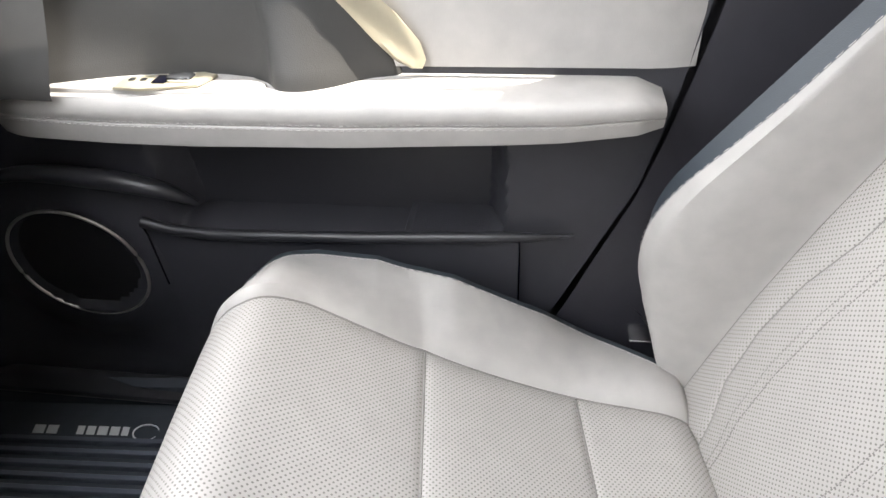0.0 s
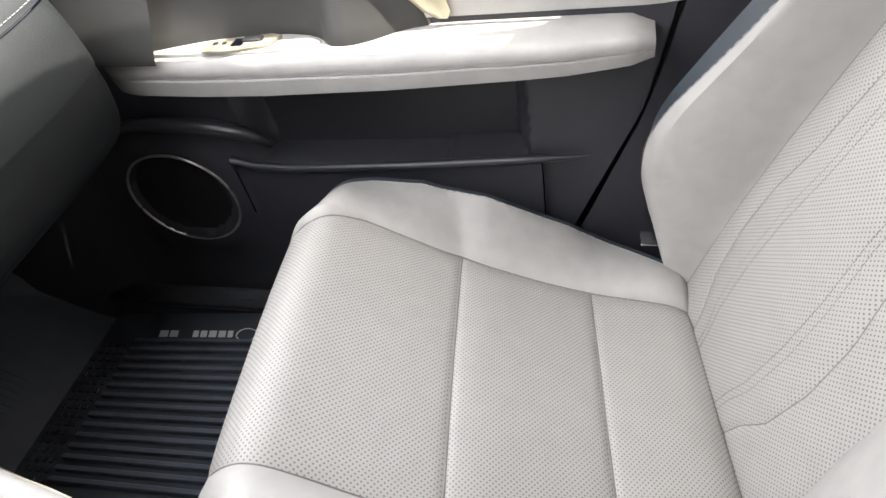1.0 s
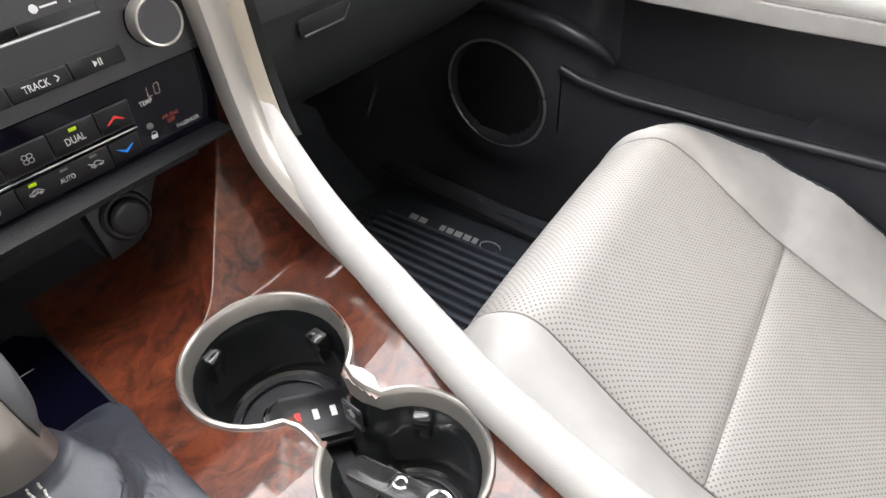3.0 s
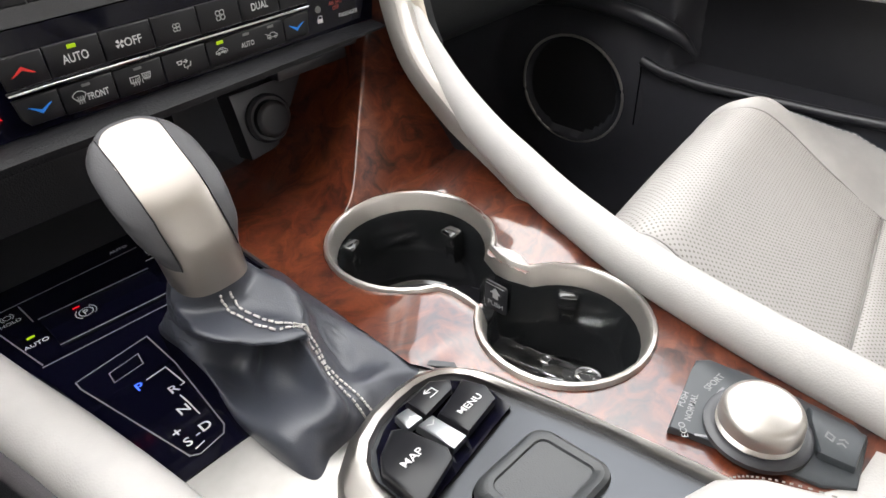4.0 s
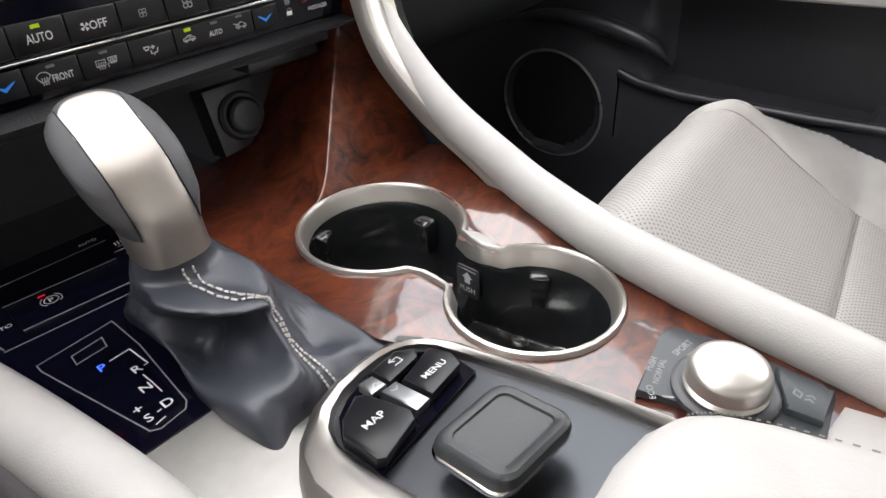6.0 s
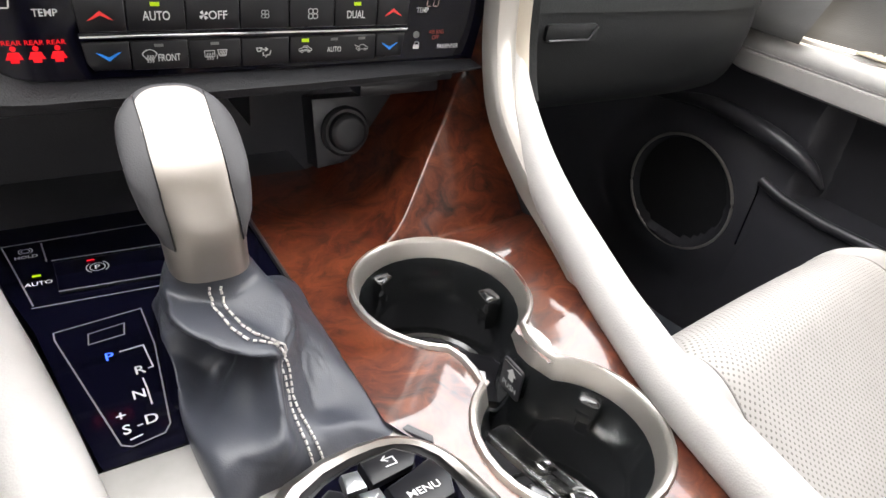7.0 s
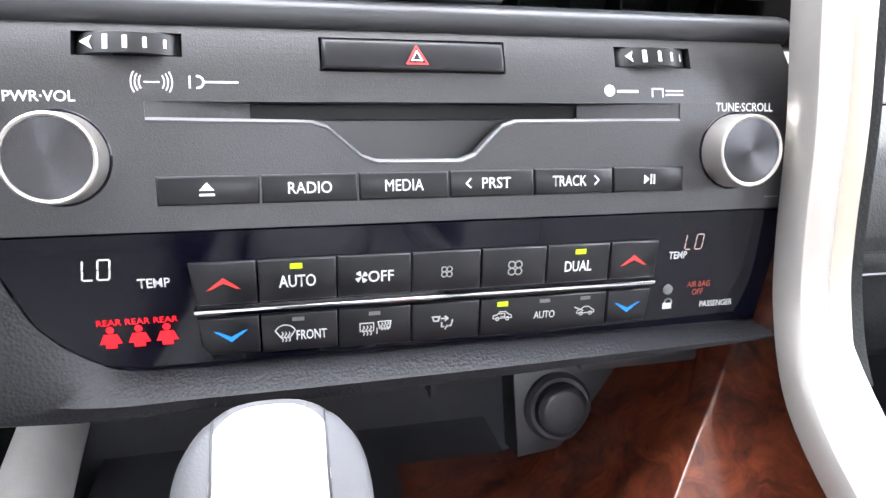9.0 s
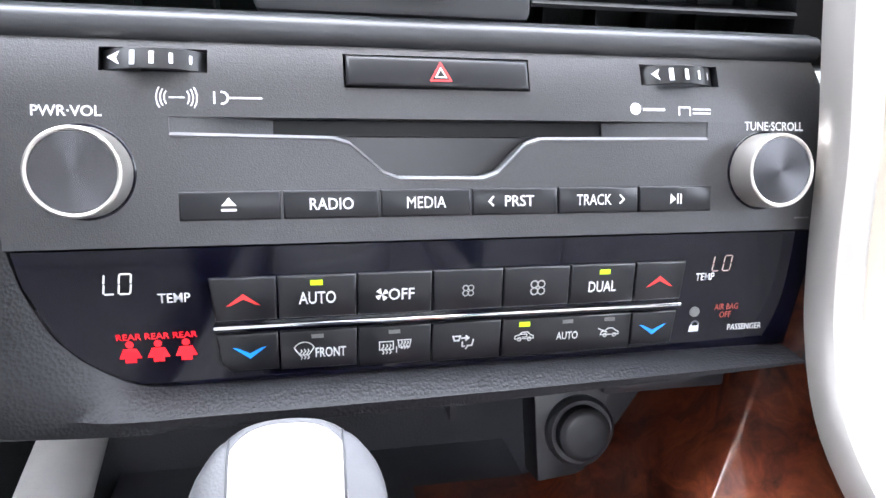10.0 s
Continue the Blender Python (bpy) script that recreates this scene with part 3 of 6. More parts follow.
IA, IB = index_at(0.098), index_at(-0.056)
seat_panel("cushion_rear_panel", 0, IB, PERF_XY)
seat_panel("cushion_middle_panel", IB, IA, PERF_XY)
seat_panel("cushion_front_panel", IA, 219, PERF_XY)
for side in (-1, 1):
    rows, skirt = [], []
    for p in PROF:
        w, l, v, z = seam_u(p.y) if side > 0 else NEAR, lift_at(p.y), p.y, p.z
        q = 1.0 if side > 0 else 1.7
        # from the seam over the bolster's crest to the slate skirt
        sec = [(w, -0.0062), (w + 0.003, -0.0015), (w + 0.010, 0.004 + 0.1 * l), (w + 0.022, 0.008 + 0.5 * l), (w + 0.036, 0.008 + 0.85 * l), (w + 0.047, 0.006 + l), (w + 0.0515, 0.0045 + l)]
        rows.append([(side * (w + (u - w) * q), v, z + dz) for u, dz in sec])
        sk = [(w + 0.0515, 0.0035 + l), (w + 0.060, 0.003 + l), (w + 0.068, -0.006 + l), (w + 0.073, -0.03 + l), (w + 0.076, -0.09), (w + 0.06, -0.2)]
        skirt.append([(side * (w + (u - w) * q), v, max(z + dz, 0.08)) for u, dz in sk])
    bm = loft(rows, False, False)
    settle(bm)
    part("bolster", bm, CREAM, seat, "smooth cream side bolster")
    bm = loft(skirt, False, False)
    settle(bm)
    part("skirt", bm, PIPING, seat, "slate leather cushion side")
    st = bmesh.new()
    for i in range(6, 190, 2):
        a, b = rows[i][6], rows[i + 1][6]
        dash_bm = tube([Vector(a) + Vector((-side * 0.003, 0, 0.0012)), Vector(b) + Vector((-side * 0.003, 0, 0.0012))], 0.0006, 4)
        st = join(st, dash_bm)
    settle(st)
    part("stitching", st, THREAD, seat, "pale contrast stitching")
def seam(points, r=0.0011):
    bm = tube(points, r, 6)
    settle(bm)
    part("seam", bm, SEAM, seat, "narrow sewn seam")


for i in (IA, IB):
    p = PROF[i]
    w = seam_u(p.y)
    seam([(u, p.y, p.z - 0.0058 + 0.004 * (1 - (u / w) ** 2)) for u in np.linspace(-NEAR, w, 30)])
for side in (-1, 1):
    seam([(seam_u(p.y) if side > 0 else -NEAR, p.y, p.z - 0.0055) for p in PROF[:190]])
bm = box(-0.12, 0.22, -0.2, 0.24, 0.10, 0.20, 0.02)
bm.transform(SB)
part("seat_base", bm, BLACK, seat, "black seat base")


def back_seam(points, r=0.0008):
    bm = tube(points, r, 6)
    bm.transform(SB)
    part("seam", bm, SEAM, seat, "narrow sewn seam")


# backrest: rows rise along the reclined back
def back_row(h):
    z = 0.235 + 0.66 * h
    v = -0.176 - 0.235 * h - 0.06 * h * h
    return z, v


UC = 0.08


def at_index(pts, s):
    i = min(int(s), len(pts) - 2)
    return Vector(pts[i]).lerp(Vector(pts[i + 1]), s - i)



def half_width(h):
    return interp(h, (0, 0.2, 0.35, 0.6, 1.0), (0.142, 0.142, 0.136, 0.12, 0.10))


def sweep(h):
    """The seams bow outward a little above the cushion and in again higher up."""
    return interp(h, (0, 0.05, 0.1, 0.19, 0.28, 0.37, 0.6, 1.0), (0.68, 0.78, 0.97, 1.06, 1.02, 0.86, 0.7, 0.6))


def back_insert(h, u):
    z, v = back_row(h)
    return (UC + u, v + 0.006 * (1 - (u / 0.15) ** 2), z)


def seam_offset(f, h):
    return f * sweep(h) if abs(f) < 0.13 else half_width(h) if f > 0 else -half_width(h) - 0.04


def eased(h, xs, ys):
    return sum(interp(h + d, xs, ys) for d in (-0.045, -0.03, -0.015, 0, 0.015, 0.03, 0.045)) / 7


SWELL_H = (0, 0.1, 0.2, 0.3, 0.4, 0.55, 0.75, 1.0)
SEWN_U, SEWN_D = (0.014, 0.033, 0.050, 0.056, 0.052, 0.027, 0.012, 0.012), (0.014, 0.053, 0.092, 0.128, 0.141, 0.115, 0.088, 0.085)
SWELL_U, SWELL_D = (0.017, 0.037, 0.055, 0.068, 0.073, 0.048, 0.026, 0.026), (0.005, 0.046, 0.083, 0.117, 0.139, 0.132, 0.108, 0.105)
cuts = [-0.2, -0.102, 0.102, 0.2]
HS = np.linspace(0, 1, 60)
for a, b in zip(cuts, cuts[1:]):
    rows = []
    for h in HS:
        ua, ub = seam_offset(a, h), seam_offset(b, h)
        row = []
        for j in range(25):
            u = ua + (ub - ua) * j / 24
            d = min(u - ua, ub - u)
            # shallow puckers along the stitched pairs
            dp = min(abs(abs(u) - 0.0635 * sweep(h)), abs(abs(u) - 0.0525 * sweep(h)))
            x, y, z = back_insert(h, u)
            row.append((x, y - 0.0025 * math.exp(-d / 0.003) - 0.0015 * math.exp(-d / 0.015) - 0.0010 * math.exp(-dp / 0.003), z))
        rows.append(row)
    bm = loft(rows, False, False)
    bm.transform(SB)
    part("backrest_panel", bm, PERF_XZ, seat)
for f in (-0.2, -0.102, 0.102, 0.2):
    pts = []
    for h in HS:
        x, y, z = back_insert(h, seam_offset(f, h))
        pts.append((x, y - 0.0040, z))
    back_seam(pts)
for f in (-0.0635, -0.0525, 0.0525, 0.0635):
    st = bmesh.new()
    for k in range(150):
        pa, pb = (back_insert(h, f * sweep(h)) for h in (k / 150 * 0.7, (k + 0.55) / 150 * 0.7))
        st = join(st, tube([Vector(pa) - Vector((0, 0.0006, 0)), Vector(pb) - Vector((0, 0.0006, 0))], 0.0006, 4))
    st.transform(SB)
    part("stitching", st, SEAM, seat, "grey double stitching")
for side in (-1, 1):
    rows, slate = [], []
    for h in np.linspace(0, 1, 40):
        z, v = back_row(h)
        w = half_width(h) + (0.0 if side > 0 else 0.04)
        b = interp(h, (0, 0.08, 0.2, 0.32, 0.6, 1.0), (0.02, 0.06, 0.10, 0.12, 0.12, 0.10))
        o = interp(h, (0, 0.1, 0.25, 0.35, 0.6, 1.0), (0.12, 0.14, 0.16, 0.175, 0.19, 0.20))
        sec = [(w + 0.0005, -0.005), (w + 0.003, 0.0), (w + 0.008 + 0.05 * o, 0.35 * b), (w + 0.3 * o + 0.008, 0.68 * b), (w + 0.55 * o + 0.003, 0.93 * b), (w + 0.78 * o, b), (w + 0.88 * o, 0.97 * b), (w + 0.93 * o, 0.90 * b)]
        sec += [(w + 0.93 * o + 0.004, 0.87 * b), (w + o + 0.003, 0.82 * b), (w + o + 0.008, 0.66 * b), (w + o + 0.010, 0.3 * b), (w + o + 0.006, -0.03), (w + o - 0.01, -0.11), (w, -0.13)]
        cut = interp(h, (0, 0.16, 0.26, 0.36, 0.6, 1.0), (7.0, 7.0, 6.3, 5.1, 4.5, 4.3))
        if side > 0:
            # the door side swells to a corner, above which the slate side shows past the sewn edge
            (mu, md), (ou, od) = ((eased(h, SWELL_H, us), eased(h, SWELL_H, ds)) for us, ds in ((SEWN_U, SEWN_D), (SWELL_U, SWELL_D)))
            sec = [(w + 0.0005, -0.005), (w + 0.003, 0.0), (w + 0.006 + 0.06 * mu, 0.36 * md), (w + 0.006 + 0.25 * mu, 0.70 * md), (w + 0.003 + 0.60 * mu, 0.93 * md), (w + mu, md), (w + ou, od)]
            sec += [(w + ou + 0.005, od - 0.012), (w + ou + 0.009, od - 0.032), (w + ou + 0.011, 0.4 * od - 0.02), (w + ou + 0.006, -0.05), (w + ou - 0.01, -0.11), (w, -0.13)]
            cut = eased(h, (0, 0.20, 0.29, 1.0), (7.2, 7.0, 5.0, 5.0))
        prof = [(UC + side * u, v + dv, z - 0.25 * dv) for u, dv in sec]
        # cream in front, slate from the sewn edge round the side
        rows.append([at_index(prof, cut * k / 15) for k in range(16)])
        slate.append([at_index(prof, cut + (len(prof) - 1 - cut) * k / 15) for k in range(16)])
    st = bmesh.new()
    for k in range(0, 38):
        for q in (0.0, 0.5):
            pa = Vector(rows[k][15]).lerp(Vector(rows[k + 1][15]), q)
            pb = Vector(rows[k][15]).lerp(Vector(rows[k + 1][15]), q + 0.3)
            e = Vector((0, 0.0012, 0.0004))
            st = join(st, tube([pa + e, pb + e], 0.0003, 4))
    st.transform(SB)
    part("stitching", st, THREAD, seat, "pale contrast stitching")
    for name, rr, mm, lab in (("backrest_bolster", rows, CREAM, "smooth cream backrest bolster"), ("backrest_side", slate, PIPING, "slate leather backrest side")):
        bm = loft(rr, False, False)
        bm.transform(SB)
        part(name, bm, mm, seat, lab)
bm = loft([[(u, back_row(h)[1] - 0.13, back_row(h)[0]) for u in (-0.25, 0, 0.25)] for h in (0, 0.5, 1.0)], False, False)
bm.transform(SB)
part("backrest_shell", bm, BLACK, seat, "black backrest shell")
# plain seats out of view, added for cream bounce light and reflections
driver = tagged(thing("driver_seat", -0.47, -0.2, 0.0), "unseen cream leather driver's seat with a slate base", "car seat")
part("cushion", box(-0.68, -0.22, -0.42, 0.06, 0.26, 0.40, 0.04, 4), CREAM, driver)
part("backrest", box(-0.24, 0.24, -0.07, 0.07, 0.0, 0.62, 0.05, 4, pose(-0.47, -0.42, 0.36, 18)), CREAM, driver)
part("headrest", box(-0.13, 0.13, -0.05, 0.05, 0.0, 0.18, 0.04, 4, pose(-0.47, -0.63, 0.96, 15)), CREAM, driver)
part("base", box(-0.66, -0.24, -0.40, 0.02, 0.05, 0.27, 0.02), PIPING, driver)
bench = tagged(thing("rear_bench", 0.0, -1.2, 0.0), "unseen cream leather rear bench", "car seat")
part("cushion", box(-0.66, 0.66, -1.35, -0.85, 0.26, 0.42, 0.05, 4), CREAM, bench)
part("backrest", box(-0.66, 0.66, -0.07, 0.07, 0.0, 0.58, 0.05, 4, pose(0, -1.33, 0.40, 18)), CREAM, bench)
buckle = tagged(thing("seat_belt_tongue", 0.678, -0.10, 0.258), "black seat belt anchor with a steel tongue", "seat belt")
part("tongue", box(0.666, 0.692, -0.119, -0.089, 0.256, 0.2585, 0.001), CHROME, buckle)
part("webbing", loft([[(0.684, -0.114, 0.257), (0.72, -0.099, 0.257)], [(0.69, -0.154, 0.20), (0.725, -0.144, 0.20)], [(0.70, -0.184, 0.06), (0.725, -0.184, 0.06)]], False, False), BLACK, buckle)

# ---- floor mat ----
fm = tagged(thing("floor_mat", 0.42, 0.6, 0.03), "black ribbed rubber floor mat", "floor mat")


def mat_z(y):
    return 0.05 + 0.1 * (0.72 - y) if y < 0.86 else 0.036 + (y - 0.86) * 1.1


rows = []
for y in list(np.linspace(0.2, 0.86, 20)) + [0.875, 0.9, 0.95, 1.0, 1.05]:
    z = mat_z(y) - 0.008
    c = interp(y, (0.88, 0.95, 1.05), (0.0, 0.03, 0.14))
    rows.append([(0.215, y, z + 0.045), (0.228, y, z + 0.03), (0.238, y, z + 0.002), (0.25, y, z), (0.42, y, z), (0.62 - c, y, z), (0.645 - c, y, z), (0.66 - c, y, z + 0.004), (0.672 - c, y, z + 0.03 - 0.15 * c), (0.685 - c, y, z + 0.035 - 0.15 * c)])
part("tray", loft(rows, False, False), RUBBER, fm)
for k in range(15):
    x = 0.597 - k * 0.0187
    part("rib", loft([[(x - 0.0050, y, mat_z(y) - 0.008), (x - 0.0040, y, mat_z(y) - 0.0005), (x - 0.0030, y, mat_z(y) + 0.001), (x + 0.0030, y, mat_z(y) + 0.001), (x + 0.0040, y, mat_z(y) - 0.0005), (x + 0.0050, y, mat_z(y) - 0.008)] for y in (0.36, 0.47, 0.6, 0.776)], False, False), RIBBED, fm, smooth=False)
bm = bmesh.new()
for i in range(16):
    for j in range(22):
        x, y = 0.25 + j * 0.016, 0.79 + (i % 4) * 0.016 + (j % 2) * 0.004
        if i < 4:
            bm = join(bm, box(x, x + 0.008, y, y + 0.008, mat_z(y) - 0.009, mat_z(y) - 0.005))
part("stud_band", bm, RUBBER, fm, smooth=False)
for k in range(19):
    x = 0.25 + k * 0.0125
    part("riser_rib", loft([[(x, y, mat_z(y) - 0.009), (x + 0.003, y, mat_z(y) - 0.0065), (x + 0.006, y, mat_z(y) - 0.009)] for y in (0.90, 0.97, 1.04)], False, False), RUBBER, fm, smooth=False)
bars = []
for y0, y1 in ((0.735, 0.716), (0.712, 0.694), (0.662, 0.650), (0.646, 0.632), (0.628, 0.612), (0.608, 0.593), (0.589, 0.578)):
    bars.append([(0.609, y0, 0), (0.609, y1, 0), (0.6235, y1 + 0.004, 0), (0.6235, y0 + 0.004, 0)])
for pts in bars:
    bm = bmesh.new()
    bm.faces.new([bm.verts.new((x, y, mat_z(y) - 0.0072)) for x, y, _ in pts])
    part("print_bar", bm, MATPRINT, fm, "pale grey printed bar", smooth=False)
part("badge_ring", tube([(0.615 + 0.013 * math.cos(a), 0.552 + 0.019 * math.sin(a), mat_z(0.552) - 0.0072) for a in np.linspace(0, 2 * math.pi, 32, endpoint=False)], 0.0011, 6, True), MATPRINT, fm, "pale grey printed oval")
tagged(part("sill_plate", box(0.655, 0.70, 0.1, 0.85, 0.07, 0.085, 0.006), BLACK_SATIN), "black door sill strip", "sill", kind="structure")
tagged(part("toe_board", loft([[(x, y, z) for y, z in ((0.96, 0.0), (1.03, 0.14), (1.10, 0.3), (1.12, 0.6))] for x in (0.17, 0.4, 0.7)], False, False), BEIGE), "beige carpet under the dashboard", "carpet", kind="structure")

# ---- passenger dashboard ----
dash = tagged(thing("dashboard", 0.4, 0.6, 0.6), "dark grey grained dashboard with a glove box", "dashboard")
DP = [(0.95, 0.44), (0.60, 0.455), (0.53, 0.468), (0.50, 0.495), (0.489, 0.54), (0.489, 0.575)]
UP = [(0.487, 0.5755), (0.488, 0.60), (0.496, 0.64), (0.515, 0.675), (0.55, 0.70), (0.586, 0.712)]
TP = [(0.588, 0.7115), (0.64, 0.727), (0.75, 0.755), (1.0, 0.79), (1.28, 0.80)]


def sweep(x):
    """The dash draws back as it nears the door."""
    return 0.04 * smooth01((x - 0.5) / 0.3) + 0.195 * smooth01((x - 0.60) / 0.14) ** 1.3


def dash_sheet(name, pts, n, material, label):
    pr = spline([(0, y, z) for y, z in pts], n)
    rows = []
    for x in np.linspace(0.172, 0.745, 48):
        s = sweep(x)
        rows.append([(x, p.y + 0.03 + s * (1 - 0.8 * smooth01((p.y - 0.60) / 0.30)), p.z + 0.004) for p in pr])
    part(name, loft(rows, False, False), material, dash, label)


dash_sheet("glove_box_door", DP, 30, DASH_LOW, "black grained glove box door")
dash_sheet("knee_pad", UP, 30, DASH, "dark grey grained dash pad")
dash_sheet("dash_top", TP, 20, DASH, "dark grey dash top")
st, groove = bmesh.new(), []
for k in range(70):
    x = 0.18 + k * 0.0078
    s = sweep(x)
    st = join(st, tube([(x, 0.5365 + s, 0.6680), (x + 0.005, 0.5365 + s, 0.6680)], 0.0006, 4))
    groove.append((x, 0.5335 + s, 0.6615))
part("stitching", st, THREAD_DARK, dash, "pale stitched seam")
part("sewn_groove", tube(groove, 0.0014, 6), GLOSS, dash, "dark sewn groove")
hd = part("glove_box_handle", prism(rounded(0.062, 0.016, 0.004), 0.004, pose(0.318, 0.5185, 0.562, 90), 0.001), DASH_LOW, dash, "black glove box handle")
part("handle_edge", tube([(0.290, 0.5135, 0.556), (0.338, 0.5135, 0.556), (0.347, 0.5135, 0.568)], 0.0012, 6), BLACK_SATIN, hd)
bm = box(-0.8, 0.17, 0.47, 1.3, 0.70, 0.76, 0.02)
part("dash_top", bm, DASH, dash)
part("dash_body", box(-0.8, -0.21, 0.56, 0.95, 0.35, 0.75, 0.04, 3), DASH_LOW, dash)

# ---- radio unit ----
RM = Matrix(((1, 0, 0, 0), (0, 0.148, -0.989, 0.42), (0, 0.989, 0.148, 0.626), (0, 0, 0, 1)))
radio = tagged(thing("radio_unit", 0, 0.43, 0.66), "matt grey car radio panel with silver knobs and disc slot", "car radio")
LIP = [(-0.098, 0.0362), (-0.046, 0.0352), (-0.0405, 0.0335), (-0.029, 0.0235), (-0.0235, 0.0215), (0.0065, 0.0212), (0.012, 0.0232), (0.0225, 0.0335), (0.028, 0.0352), (0.0955, 0.0355)]
lower = [(-0.153, 0.0005), (0.1462, 0.0005), (0.152, 0.0355)] + LIP[::-1] + [(-0.1535, 0.0355)]
upper = [(-0.1525, 0.0425), (0.0955, 0.0425), (0.1512, 0.0425), (0.1440, 0.0672), (-0.148, 0.0672)]
# the upper plate leaves room for the hazard key and the two vent wheels
plate_pieces = [
    prism(lower, 0.012, RM @ pose(0, 0, -0.012)),
    prism([(-0.1535, 0.0355), (-0.098, 0.0355), (-0.098, 0.0425), (-0.1525, 0.0425)], 0.012, RM @ pose(0, 0, -0.012)),
    prism([(0.0955, 0.0355), (0.152, 0.0355), (0.1512, 0.0425), (0.0955, 0.0425)], 0.012, RM @ pose(0, 0, -0.012)),
    prism([(-0.1525, 0.0425), (0.1512, 0.0425), (0.1478, 0.0528), (-0.151, 0.0528)], 0.012, RM @ pose(0, 0, -0.012)),
    prism([(-0.151, 0.0528), (-0.042, 0.0528), (-0.042, 0.0568), (-0.1505, 0.0568)], 0.012, RM @ pose(0, 0, -0.012)),
    prism([(0.0245, 0.0528), (0.1478, 0.0528), (0.1472, 0.0560), (0.0245, 0.0560)], 0.012, RM @ pose(0, 0, -0.012)),
    prism([(-0.1505, 0.0568), (-0.1185, 0.0568), (-0.1185, 0.0645), (-0.1485, 0.0645)], 0.012, RM @ pose(0, 0, -0.012)),
    prism([(-0.0858, 0.0568), (-0.042, 0.0568), (-0.042, 0.0645), (-0.0858, 0.0645)], 0.012, RM @ pose(0, 0, -0.012)),
    prism([(0.0245, 0.0560), (0.0685, 0.0560), (0.0685, 0.0640), (0.0245, 0.0640)], 0.012, RM @ pose(0, 0, -0.012)),
    prism([(0.1010, 0.0560), (0.1472, 0.0560), (0.1452, 0.0640), (0.1010, 0.0640)], 0.012, RM @ pose(0, 0, -0.012)),
    prism([(-0.1485, 0.0645), (-0.042, 0.0645), (-0.042, 0.0672), (-0.148, 0.0672)], 0.012, RM @ pose(0, 0, -0.012)),
    prism([(0.0245, 0.0640), (0.1452, 0.0640), (0.1440, 0.0672), (0.0245, 0.0672)], 0.012, RM @ pose(0, 0, -0.012)),
    prism([(-0.042, 0.0645), (0.0245, 0.0645), (0.0245, 0.0672), (-0.042, 0.0672)], 0.012, RM @ pose(0, 0, -0.012)),
]
for piece in plate_pieces:
    for cut in np.arange(0.046, 0.067, 0.0021):
        bmesh.ops.bisect_plane(piece, geom=piece.verts[:] + piece.edges[:] + piece.faces[:], plane_co=RM @ Vector((0, cut, 0)), plane_no=RM.to_3x3() @ Vector((0, 1, 0)))
    part("face_plate", piece, PANEL, radio, "matt dark grey face plate", smooth=False)
# disc slot: recessed back, sloping ends, bright lower lip
part("disc_slot", prism([(-0.066, 0.018), (0.0565, 0.018), (0.0565, 0.0445), (-0.066, 0.0445)], 0.001, RM @ pose(0, 0, -0.0125)), VENT, radio, "black disc slot")
for x0, x1 in ((-0.0985, -0.066), (0.096, 0.0565)):
    bm = loft([[(x0 + (x1 - x0) * f, 0.0352, -0.0004 - 0.0095 * f ** 1.6), (x0 + (x1 - x0) * f, 0.0428, -0.0004 - 0.0095 * f ** 1.6)] for f in np.linspace(0, 1, 9)], False, False)
    bm.transform(RM)
    part("slot_ramp", bm, PANEL, radio)
part("slot_flap", prism([(-0.064, 0.020), (0.0545, 0.020), (0.0545, 0.0372), (-0.064, 0.0372)], 0.002, RM @ pose(0, 0, -0.0118), 0.0006), BLACK_SATIN, radio, "dark sprung flap in the slot", smooth=False)
rows = []
for x, h in LIP:
    rows.append([(x, h - 0.0002, 0.0002), (x, h + 0.0004, 0.0005), (x, h + 0.0014, -0.0006), (x, h + 0.0016, -0.006)])
bm = loft(rows, False, False)
bm.transform(RM)
part("slot_lip", bm, LIPSILVER, radio, "bright grey bevelled lip", smooth=False)

